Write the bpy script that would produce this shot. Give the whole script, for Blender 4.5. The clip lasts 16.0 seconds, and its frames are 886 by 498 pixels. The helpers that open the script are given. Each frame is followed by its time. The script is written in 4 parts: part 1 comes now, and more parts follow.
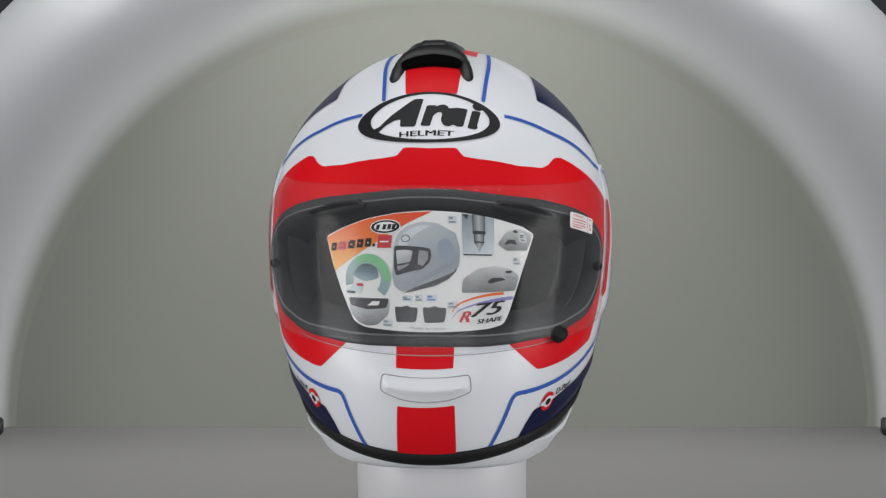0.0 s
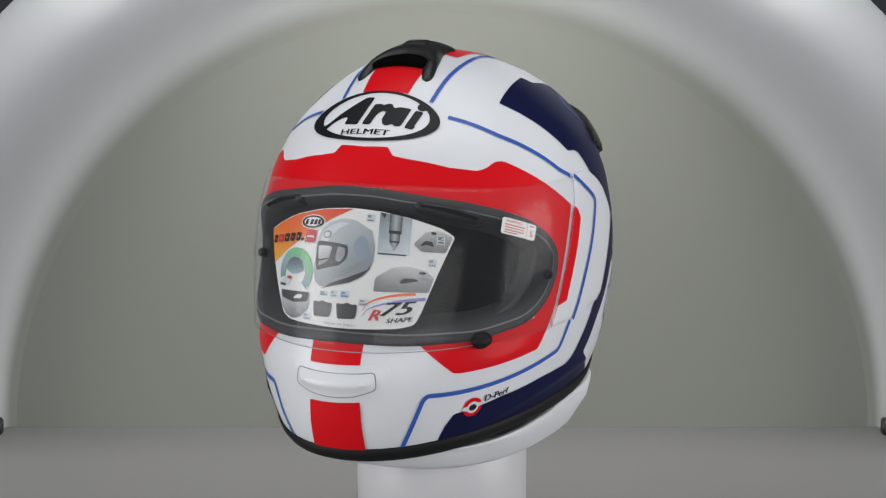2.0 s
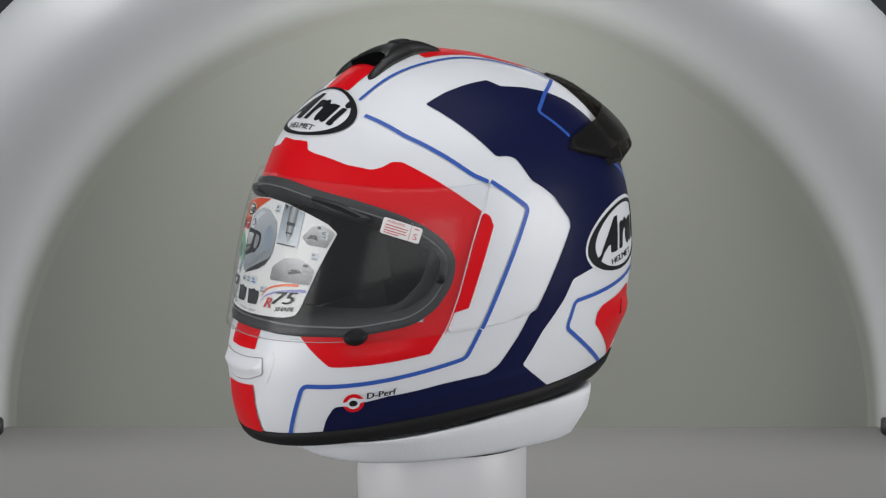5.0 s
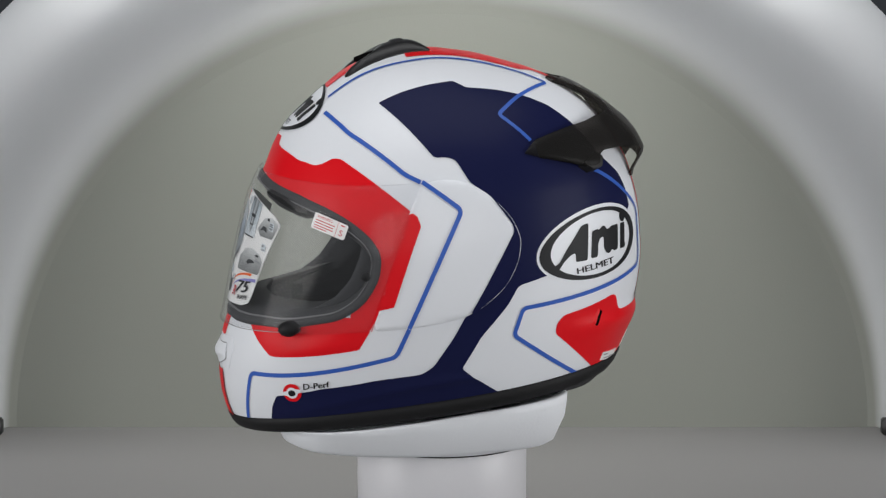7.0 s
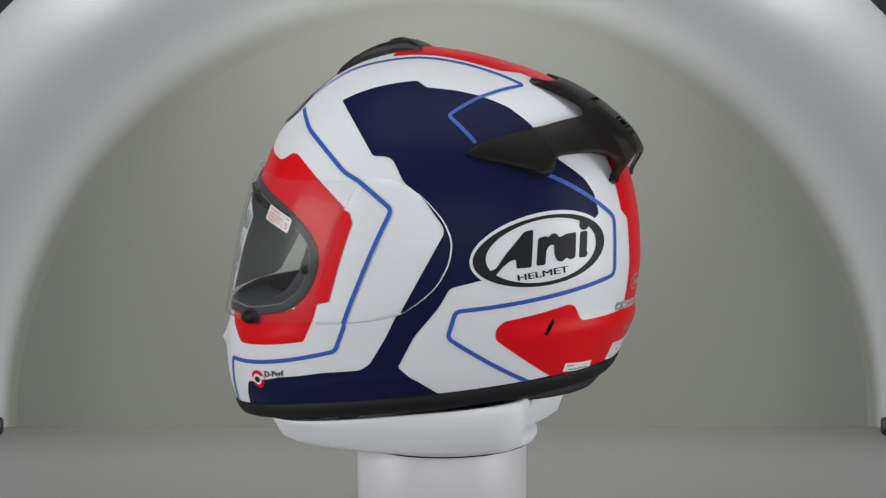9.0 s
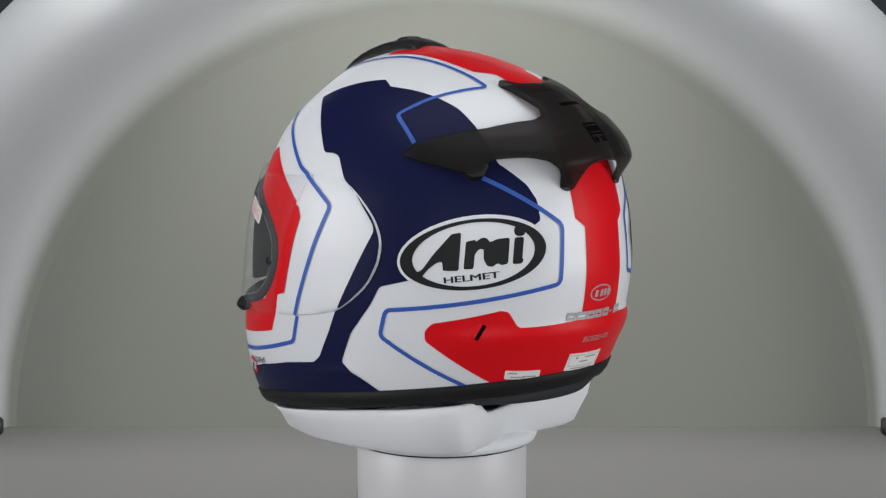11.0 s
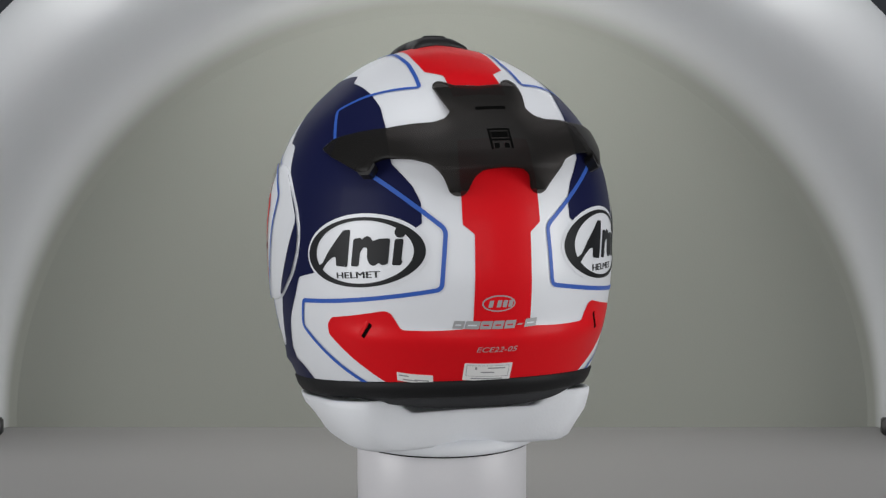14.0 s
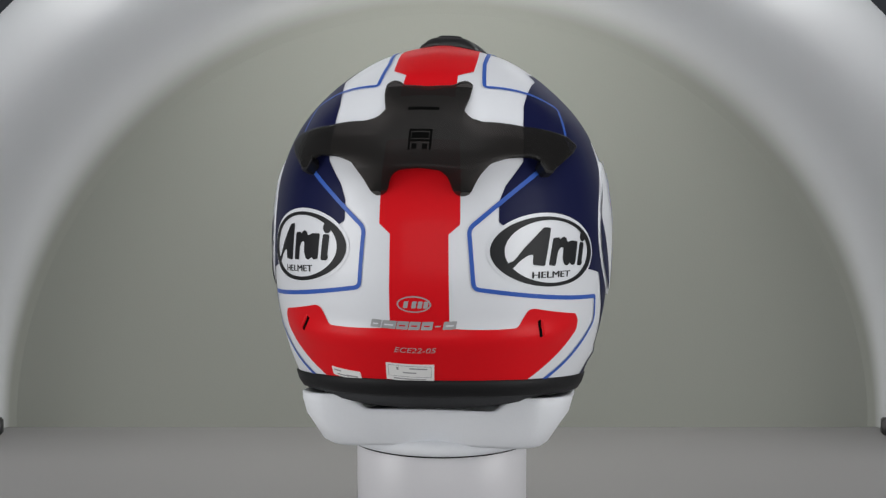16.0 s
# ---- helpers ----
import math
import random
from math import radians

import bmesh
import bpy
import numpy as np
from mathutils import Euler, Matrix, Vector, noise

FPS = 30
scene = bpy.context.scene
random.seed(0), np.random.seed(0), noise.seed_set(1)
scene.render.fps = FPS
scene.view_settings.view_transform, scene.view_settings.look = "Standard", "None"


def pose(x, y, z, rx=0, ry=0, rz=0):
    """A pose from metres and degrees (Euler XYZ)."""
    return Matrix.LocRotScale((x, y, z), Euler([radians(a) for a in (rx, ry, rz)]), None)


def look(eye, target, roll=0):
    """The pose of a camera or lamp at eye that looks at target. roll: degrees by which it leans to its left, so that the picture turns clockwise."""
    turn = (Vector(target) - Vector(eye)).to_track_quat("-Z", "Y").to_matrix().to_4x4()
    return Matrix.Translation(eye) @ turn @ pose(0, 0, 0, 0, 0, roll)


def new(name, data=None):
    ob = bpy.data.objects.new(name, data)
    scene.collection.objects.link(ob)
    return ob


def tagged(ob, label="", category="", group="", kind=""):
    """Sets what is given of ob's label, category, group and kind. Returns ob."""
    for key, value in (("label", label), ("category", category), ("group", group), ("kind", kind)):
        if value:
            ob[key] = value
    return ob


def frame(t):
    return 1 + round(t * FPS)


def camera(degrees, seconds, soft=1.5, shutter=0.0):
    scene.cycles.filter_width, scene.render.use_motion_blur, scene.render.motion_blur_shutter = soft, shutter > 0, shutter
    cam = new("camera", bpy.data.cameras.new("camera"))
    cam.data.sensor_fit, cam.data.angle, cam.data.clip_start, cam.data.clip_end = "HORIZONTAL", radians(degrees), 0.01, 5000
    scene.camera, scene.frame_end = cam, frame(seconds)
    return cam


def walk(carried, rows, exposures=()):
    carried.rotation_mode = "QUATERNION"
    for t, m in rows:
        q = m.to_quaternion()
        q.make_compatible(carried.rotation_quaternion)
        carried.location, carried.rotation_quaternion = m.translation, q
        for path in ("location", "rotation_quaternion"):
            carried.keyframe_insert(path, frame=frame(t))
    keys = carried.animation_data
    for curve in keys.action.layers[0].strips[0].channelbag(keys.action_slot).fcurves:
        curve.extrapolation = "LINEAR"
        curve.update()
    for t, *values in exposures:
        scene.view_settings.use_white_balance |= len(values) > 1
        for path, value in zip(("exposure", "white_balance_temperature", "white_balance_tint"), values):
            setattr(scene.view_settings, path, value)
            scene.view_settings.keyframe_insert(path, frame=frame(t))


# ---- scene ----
SECONDS = 16.0
cam = camera(22.96, SECONDS, soft=1.3)
EYE = pose(0.0009, -1.65, 0.50, 90 - 8.38, 0, 0)
walk(cam, [(0.0, EYE), (SECONDS, EYE)], exposures=[(0.0, 0.025), (SECONDS, 0.025)])

# ---- light: soft boxes over and beside the table of a small photo studio ----
world = bpy.data.worlds.new("studio_air")
scene.world = world
world.use_nodes = True
world.node_tree.nodes["Background"].inputs[0].default_value = (0.80, 0.86, 0.95, 1)
world.node_tree.nodes["Background"].inputs[1].default_value = 0.10


def softbox(name, eye, target, size, size_y, watts, colour=(1, 1, 1)):
    lamp = bpy.data.lights.new(name, "AREA")
    lamp.shape, lamp.size, lamp.size_y, lamp.energy, lamp.color = "RECTANGLE", size, size_y, watts, colour
    ob = new(name, lamp)
    ob.matrix_world = look(eye, target)
    return ob


softbox("softbox_top", (0.0, -0.30, 1.75), (0, 0.10, 0.2), 1.8, 1.2, 15.0, (0.985, 0.99, 1.0))
softbox("softbox_front", (0.0, -2.10, 0.48), (0, 0.1, 0.24), 2.0, 0.7, 12.5, (0.985, 0.99, 1.0))
softbox("softbox_left", (-1.65, -0.60, 0.42), (0.2, 0.10, 0.25), 1.0, 0.8, 13)
softbox("softbox_right", (1.65, -0.60, 0.42), (-0.2, 0.10, 0.25), 1.0, 0.8, 13)
# added fill light for the upper backdrop, under the arch's crown, out of view
softbox("upper_wall_fill", (0.0, 0.28, 0.505), (0.0, 0.507, 0.20), 0.62, 0.05, 1.2, (1.0, 0.995, 0.98))


# ---- materials ----
def material(name, colour, rough=0.5, metal=0.0, coat=0.0, spread=0.05, grain=300.0, bump=0.0, large=12.0, spec=0.5):
    """A surface with fine grain and broad unevenness in colour, gloss and relief."""
    m = bpy.data.materials.new(name)
    m.use_nodes = True
    n, l = m.node_tree.nodes, m.node_tree.links
    b = n["Principled BSDF"]
    b.inputs["Metallic"].default_value = metal
    b.inputs["Coat Weight"].default_value = coat
    b.inputs["Coat Roughness"].default_value = 0.08
    b.inputs["Specular IOR Level"].default_value = spec
    co = n.new("ShaderNodeTexCoord")
    fine, broad = n.new("ShaderNodeTexNoise"), n.new("ShaderNodeTexNoise")
    fine.inputs["Scale"].default_value, broad.inputs["Scale"].default_value = grain, large
    fine.inputs["Detail"].default_value = 4
    for k in (fine, broad):
        l.new(co.outputs["Object"], k.inputs["Vector"])
    add = n.new("ShaderNodeMath")
    add.operation = "MULTIPLY_ADD"
    l.new(fine.outputs["Fac"], add.inputs[0])
    add.inputs[1].default_value = 0.4
    l.new(broad.outputs["Fac"], add.inputs[2])
    ramp = n.new("ShaderNodeMapRange")
    ramp.inputs["From Min"].default_value, ramp.inputs["From Max"].default_value = 0.4, 1.0
    ramp.inputs["To Min"].default_value, ramp.inputs["To Max"].default_value = 1 - spread, 1 + spread
    l.new(add.outputs[0], ramp.inputs["Value"])
    mul = n.new("ShaderNodeVectorMath")
    mul.operation = "SCALE"
    mul.inputs[0].default_value = colour
    l.new(ramp.outputs[0], mul.inputs["Scale"])
    l.new(mul.outputs[0], b.inputs["Base Color"])
    gloss = n.new("ShaderNodeMapRange")
    gloss.inputs["To Min"].default_value, gloss.inputs["To Max"].default_value = rough * 0.85, min(1, rough * 1.15)
    l.new(broad.outputs["Fac"], gloss.inputs["Value"])
    l.new(gloss.outputs[0], b.inputs["Roughness"])
    if bump:
        bp = n.new("ShaderNodeBump")
        bp.inputs["Strength"].default_value, bp.inputs["Distance"].default_value = 0.5, bump
        l.new(fine.outputs["Fac"], bp.inputs["Height"])
        l.new(bp.outputs[0], b.inputs["Normal"])
    return m


WHITE = material("white_lacquer", (0.765, 0.785, 0.825), 0.40, coat=0.12, spread=0.012, large=8)
RED = material("red_lacquer", (0.70, 0.006, 0.012), 0.40, coat=0.03, spread=0.04, large=8, spec=0.12)
NAVY = material("navy_lacquer", (0.0092, 0.0115, 0.049), 0.40, coat=0.012, spread=0.06, large=8, spec=0.07)
BLUE = material("blue_lacquer", (0.036, 0.110, 0.46), 0.40, coat=0.03, spread=0.05, spec=0.25)
BLACK = material("black_print", (0.008, 0.009, 0.011), 0.5, spread=0.08, spec=0.25)
VOID = material("black_recess", (0.004, 0.004, 0.004), 0.95, spread=0.1, spec=0.0)
BEAD = material("grey_bead", (0.16, 0.16, 0.165), 0.45, spread=0.06)
HAIRLINE = material("grey_gap", (0.30, 0.30, 0.31), 0.6, spread=0.06)
RUBBER = material("black_rubber", (0.008, 0.008, 0.009), 0.6, spread=0.15, bump=0.0002, grain=900, spec=0.25)
PLASTIC = material("black_plastic", (0.012, 0.012, 0.013), 0.42, spec=0.4, spread=0.12, bump=0.0001, grain=1400)
GASKET = material("grey_rubber", (0.044, 0.045, 0.048), 0.6, spec=0.25, spread=0.12, bump=0.0002, grain=900)
LINER = material("charcoal_liner_cloth", (0.042, 0.043, 0.046), 0.95, spread=0.2, bump=0.0006, grain=1600, spec=0.15)
PAD = material("grey_cheek_pad_cloth", (0.060, 0.0615, 0.066), 0.9, spread=0.18, bump=0.0005, grain=1500, spec=0.2)
SILVER = material("silver_print", (0.42, 0.43, 0.44), 0.35, metal=0.35, spread=0.06)
PAPER = material("white_paper", (0.80, 0.80, 0.79), 0.45, spread=0.02)
FOAM = material("white_foam", (0.78, 0.80, 0.835), 0.75, spread=0.02, bump=0.0004, grain=500)
PEDESTAL = material("white_acrylic", (0.65, 0.645, 0.67), 0.4, spread=0.015)
TABLE = material("pale_grey_laminate", (0.250, 0.246, 0.242), 0.5, spread=0.03, bump=0.0001, grain=700, large=5)
WALL = material("sage_grey_paper", (0.228, 0.236, 0.210), 0.9, spread=0.025, bump=0.0002, grain=600, large=3)
ARCH = material("white_diffuser_cloth", (0.78, 0.80, 0.82), 0.85, spread=0.02, bump=0.0003, grain=900, large=6)
links, nodes = ARCH.node_tree.links, ARCH.node_tree.nodes
glow_through, blend = nodes.new("ShaderNodeBsdfTranslucent"), nodes.new("ShaderNodeMixShader")
glow_through.inputs[0].default_value = (0.78, 0.80, 0.82, 1)
blend.inputs[0].default_value = 0.5
links.new(nodes["Principled BSDF"].outputs[0], blend.inputs[1])
links.new(glow_through.outputs[0], blend.inputs[2])
links.new(blend.outputs[0], nodes["Material Output"].inputs[0])
# the cove's soft shading, put into colour: sage at the backdrop to white hoop
def paint_cove_shade():
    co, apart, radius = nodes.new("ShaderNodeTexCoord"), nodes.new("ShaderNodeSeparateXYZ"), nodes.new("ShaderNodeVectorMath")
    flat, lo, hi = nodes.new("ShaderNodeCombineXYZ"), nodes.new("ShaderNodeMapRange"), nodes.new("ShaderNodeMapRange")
    cove_shade, tint = nodes.new("ShaderNodeMapRange"), nodes.new("ShaderNodeMix")
    radius.operation, cove_shade.interpolation_type, tint.data_type = "LENGTH", "SMOOTHSTEP", "RGBA"
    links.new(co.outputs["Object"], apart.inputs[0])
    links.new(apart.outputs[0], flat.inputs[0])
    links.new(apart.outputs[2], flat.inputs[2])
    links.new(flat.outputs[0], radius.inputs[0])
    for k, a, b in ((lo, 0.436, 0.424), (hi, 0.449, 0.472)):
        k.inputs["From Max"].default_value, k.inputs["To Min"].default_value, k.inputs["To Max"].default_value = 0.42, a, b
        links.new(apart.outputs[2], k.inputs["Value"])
    links.new(radius.outputs["Value"], cove_shade.inputs["Value"])
    links.new(lo.outputs[0], cove_shade.inputs["From Min"])
    links.new(hi.outputs[0], cove_shade.inputs["From Max"])
    links.new(cove_shade.outputs[0], tint.inputs["Factor"])
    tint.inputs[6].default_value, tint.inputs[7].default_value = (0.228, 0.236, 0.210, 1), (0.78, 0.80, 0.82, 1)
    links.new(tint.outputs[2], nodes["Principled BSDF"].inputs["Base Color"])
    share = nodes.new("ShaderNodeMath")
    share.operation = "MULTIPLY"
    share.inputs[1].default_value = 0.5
    links.new(cove_shade.outputs[0], share.inputs[0])
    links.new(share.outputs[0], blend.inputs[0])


paint_cove_shade()
DARK_METAL = material("dark_clip_metal", (0.05, 0.05, 0.05), 0.5, metal=0.5, spread=0.1)
ROOM = material("dim_room_plaster", (0.10, 0.11, 0.125), 0.9, spread=0.05, large=2)
CARPET = material("dark_room_floor", (0.12, 0.12, 0.125), 0.9, spread=0.1, grain=200)
RED_PRINT = material("red_print", (0.55, 0.03, 0.04), 0.45, spread=0.05)
ORANGE = material("orange_print", (0.85, 0.14, 0.02), 0.4, spread=0.05)
PIC_LIGHT = material("pale_grey_print", (0.60, 0.63, 0.66), 0.4, spread=0.12, large=60)
PIC_MID = material("mid_grey_print", (0.26, 0.27, 0.29), 0.4, spread=0.25, large=90)
PIC_DARK = material("dark_print", (0.035, 0.038, 0.042), 0.4, spread=0.3, large=90)
PIC_PALE = material("pale_blue_print", (0.60, 0.66, 0.70), 0.4, spread=0.06, large=60)
PIC_SLATE_LIGHT = material("blue_grey_print", (0.27, 0.33, 0.40), 0.4, spread=0.1, large=40)
PIC_SLATE = material("slate_print", (0.15, 0.21, 0.27), 0.4, spread=0.2, large=80)
PIC_GREEN = material("green_print", (0.20, 0.50, 0.25), 0.4, spread=0.12, large=60)
PRINT_BLUE = material("blue_print", (0.10, 0.22, 0.50), 0.4, spread=0.1)
PRINT_VIOLET = material("violet_print", (0.25, 0.24, 0.55), 0.4, spread=0.08)


def shaded_print(name, low, mid, high, across=0.0, speck=0.25):
    """Print of a photograph: tones that run over the picture from its lower edge (or side) to its upper one."""
    m = material(name, mid, 0.4, spread=0.1, large=60)
    n, l = m.node_tree.nodes, m.node_tree.links
    co, apart, ramp, spots = n.new("ShaderNodeTexCoord"), n.new("ShaderNodeSeparateXYZ"), n.new("ShaderNodeValToRGB"), n.new("ShaderNodeTexNoise")
    up, side, mix = n.new("ShaderNodeMath"), n.new("ShaderNodeMath"), n.new("ShaderNodeMath")
    for k, v in ((up, 1 - abs(across)), (side, across), (mix, speck)):
        k.operation = "MULTIPLY_ADD"
        k.inputs[1].default_value = v
    l.new(co.outputs["Generated"], apart.inputs[0])
    l.new(co.outputs["Generated"], spots.inputs["Vector"])
    spots.inputs["Scale"].default_value, spots.inputs["Detail"].default_value = 3.2, 3
    mix.inputs[2].default_value = -0.5 * speck + max(0, -across)
    l.new(spots.outputs["Fac"], mix.inputs[0])
    l.new(apart.outputs[0], side.inputs[0])
    l.new(mix.outputs[0], side.inputs[2])
    l.new(apart.outputs[2], up.inputs[0])
    l.new(side.outputs[0], up.inputs[2])
    ramp.color_ramp.elements[0].color, ramp.color_ramp.elements[1].color = (*low, 1), (*high, 1)
    ramp.color_ramp.elements[0].position, ramp.color_ramp.elements[1].position = 0.08, 0.92
    ramp.color_ramp.elements.new(0.5).color = (*mid, 1)
    l.new(up.outputs[0], ramp.inputs[0])
    l.new(ramp.outputs[0], n["Principled BSDF"].inputs["Base Color"])
    return m


SHADE_HELMET = shaded_print("helmet_photo_print", (0.20, 0.23, 0.25), (0.36, 0.40, 0.43), (0.52, 0.55, 0.57), -0.35)
SHADE_DOME = shaded_print("dome_photo_print", (0.16, 0.17, 0.17), (0.33, 0.34, 0.34), (0.58, 0.60, 0.60), 0.2, 0.35)
SHADE_STEEL = shaded_print("steel_photo_print", (0.06, 0.065, 0.07), (0.42, 0.45, 0.47), (0.10, 0.11, 0.12), 0.95, 0.1)
SHADE_SKY = shaded_print("pale_photo_print", (0.62, 0.67, 0.70), (0.42, 0.48, 0.52), (0.24, 0.28, 0.31), -0.3, 0.4)
SHADE_FACE = shaded_print("face_photo_print", (0.12, 0.125, 0.13), (0.40, 0.42, 0.43), (0.62, 0.64, 0.65), -0.25, 0.2)
SHADE_PAD = shaded_print("padding_photo_print", (0.20, 0.30, 0.32), (0.30, 0.42, 0.44), (0.22, 0.50, 0.26), 0.2, 0.3)
SHADE_FIRE = shaded_print("orange_photo_print", (0.86, 0.42, 0.05), (0.80, 0.17, 0.02), (0.72, 0.07, 0.015), 0.15, 0.2)
SHADE_HOLE = shaded_print("hollow_photo_print", (0.30, 0.40, 0.44), (0.15, 0.21, 0.25), (0.09, 0.12, 0.15), 0.0, 0.3)


def clear_plastic(name, tint, haze, haze_colour, rough, cover, mirror_least=0.007):
    """Thin clear plastic: light passes straight through, a little is scattered, the rest mirrored."""
    m = bpy.data.materials.new(name)
    m.use_nodes = True
    n, l = m.node_tree.nodes, m.node_tree.links
    n.clear()
    out, thru, scat, gloss = n.new("ShaderNodeOutputMaterial"), n.new("ShaderNodeBsdfTransparent"), n.new("ShaderNodeBsdfDiffuse"), n.new("ShaderNodeBsdfGlossy")
    thru.inputs[0].default_value, scat.inputs[0].default_value = (*tint, 1), (*haze_colour, 1)
    gloss.inputs["Roughness"].default_value = rough
    smear = n.new("ShaderNodeTexNoise")
    smear.inputs["Scale"].default_value = 22
    co = n.new("ShaderNodeTexCoord")
    l.new(co.outputs["Object"], smear.inputs["Vector"])
    amount = n.new("ShaderNodeMapRange")
    amount.inputs["To Min"].default_value, amount.inputs["To Max"].default_value = haze * 0.7, haze * 1.3
    l.new(smear.outputs["Fac"], amount.inputs["Value"])
    a, b, w = n.new("ShaderNodeMixShader"), n.new("ShaderNodeMixShader"), n.new("ShaderNodeLayerWeight")
    steep, f = n.new("ShaderNodeMath"), n.new("ShaderNodeMath")
    steep.operation, f.operation = "POWER", "MULTIPLY_ADD"
    steep.inputs[1].default_value, f.inputs[1].default_value, f.inputs[2].default_value = 5.0, cover, mirror_least
    l.new(w.outputs["Facing"], steep.inputs[0])
    l.new(steep.outputs[0], f.inputs[0])
    l.new(amount.outputs[0], a.inputs[0])
    l.new(thru.outputs[0], a.inputs[1])
    l.new(scat.outputs[0], a.inputs[2])
    l.new(f.outputs[0], b.inputs[0])
    l.new(a.outputs[0], b.inputs[1])
    l.new(gloss.outputs[0], b.inputs[2])
    l.new(b.outputs[0], out.inputs[0])
    return m


GLASS = clear_plastic("clear_visor_plastic", (0.97, 0.975, 0.98), 0.026, (0.8, 0.82, 0.85), 0.13, 0.35, 0.012)
SMOKE = clear_plastic("smoked_plastic", (0.53, 0.50, 0.48), 0.54, (0.024, 0.0232, 0.0225), 0.32, 0.3)
# ---- mesh helpers ----
def mesh_of(name, verts, faces, mat, smooth=True):
    me = bpy.data.meshes.new(name)
    me.from_pydata([tuple(map(float, v)) for v in verts], [], [tuple(map(int, f)) for f in faces])
    me.materials.append(mat)
    me.polygons.foreach_set("use_smooth", [smooth] * len(me.polygons))
    me.update()
    return me


def solid(name, verts, faces, mat, parent=None, label="", smooth=True):
    ob = new(name, mesh_of(name, verts, faces, mat, smooth))
    if parent:
        ob.parent = parent
    return tagged(ob, label) if label else ob


def part(name, bm, mat, parent, label="", smooth=True):
    me = bpy.data.meshes.new(name)
    bm.to_mesh(me)
    bm.free()
    me.materials.append(mat)
    me.polygons.foreach_set("use_smooth", [smooth] * len(me.polygons))
    ob = new(name, me)
    ob.parent = parent
    return tagged(ob, label) if label else ob


def box_bm(x0, x1, y0, y1, z0, z1, bevel=0.0):
    bm = bmesh.new()
    bmesh.ops.create_cube(bm, size=1, matrix=Matrix.Translation(((x0 + x1) / 2, (y0 + y1) / 2, (z0 + z1) / 2)) @ Matrix.Diagonal((x1 - x0, y1 - y0, z1 - z0, 1)))
    if bevel:
        bmesh.ops.bevel(bm, geom=bm.edges[:], offset=bevel, segments=3, affect="EDGES")
    return bm


def grid_faces(rows, cols, closed=False, start=0):
    out = []
    for i in range(rows - 1):
        for j in range(cols if closed else cols - 1):
            k = (j + 1) % cols
            out.append((start + i * cols + j, start + i * cols + k, start + (i + 1) * cols + k, start + (i + 1) * cols + j))
    return out


def lathe(profile, count=96):
    """Rings of (radius, height) round the z axis."""
    a = np.arange(count) * 2 * np.pi / count
    verts = [(r * np.cos(t), r * np.sin(t), z) for r, z in profile for t in a]
    return verts, grid_faces(len(profile), count, True)


# ---- the table, the backdrop and the white arch ----
BACK = 0.507
ARCH_R = 0.455
table = tagged(part("floor", box_bm(-1.3, 1.3, -0.75, BACK + 0.06, -0.03, 0.0, 0.004), TABLE, None, smooth=False), "pale grey matt table surface before a backdrop", "table top", kind="structure")


def make_backdrop(r=0.472, deep=0.02):
    """An upright panel with a round top."""
    edge = [(r, 0.0)] + [(r * math.cos(math.pi * k / 48), 0.014 + r * math.sin(math.pi * k / 48)) for k in range(49)] + [(-r, 0.0)]
    n = len(edge)
    verts = [(x, BACK, z) for x, z in edge] + [(x, BACK + deep, z) for x, z in edge]
    faces = [tuple(reversed(range(n))), tuple(range(n, 2 * n))] + [(i, (i + 1) % n, n + (i + 1) % n, n + i) for i in range(n)]
    return verts, faces


wall = tagged(solid("wall_back", *make_backdrop(), WALL, smooth=False), "plain sage grey backdrop panel with a round top", "backdrop", kind="structure")


def make_arch():
    """A half round hoop of white diffuser cloth with rolled edges, open to the front."""
    # radius at the foot, radius at the crown, depth at the foot, depth at the crown: the cove is wider towards the crown
    cove = [(0.430, 0.402, 0.0002, 0.0002), (0.434, 0.414, 0.0015, 0.0012), (0.438, 0.425, 0.0035, 0.0030), (0.441, 0.435, 0.0065, 0.0065), (0.445, 0.444, 0.011, 0.012),
            (0.450, 0.452, 0.020, 0.021), (0.456, 0.459, 0.032, 0.034), (0.463, 0.466, 0.050, 0.052), (0.470, 0.473, 0.070, 0.071), (0.479, 0.480, 0.095, 0.095), (0.488, 0.489, 0.118, 0.118)]
    prof = [(ARCH_R + 0.044, BACK - 0.140)]
    for k in range(1, 11):
        a = radians(20) + math.pi * 0.95 * k / 10
        prof.append((ARCH_R + 0.082 - 0.040 * math.cos(a), BACK - 0.127 - 0.040 * math.sin(a)))
    n = 97
    bend = [(math.cos(math.pi * j / (n - 1)), math.sin(math.pi * j / (n - 1)), 0.014) for j in range(n)]
    bend = [(1.0, 0.0, 0.001)] + bend + [(-1.0, 0.0, 0.001)]
    verts = [((a + (b - a) * s) * c, BACK - p - (q - p) * s, z + (a + (b - a) * s) * s) for a, b, p, q in cove for c, s, z in bend]
    verts += [(r * c, y, z + r * s) for r, y in prof for c, s, z in bend]
    return verts, grid_faces(len(cove) + len(prof), n + 2)


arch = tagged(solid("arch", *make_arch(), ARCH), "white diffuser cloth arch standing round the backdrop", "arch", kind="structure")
for side in (-1, 1):
    tagged(part("arch_clip", box_bm(side * 0.4425 - 0.004, side * 0.4425 + 0.004, 0.470, 0.484, 0.0, 0.016, 0.0015), DARK_METAL, None),
           "small dark metal clip at the foot of the white arch", "clip", "arch clips")

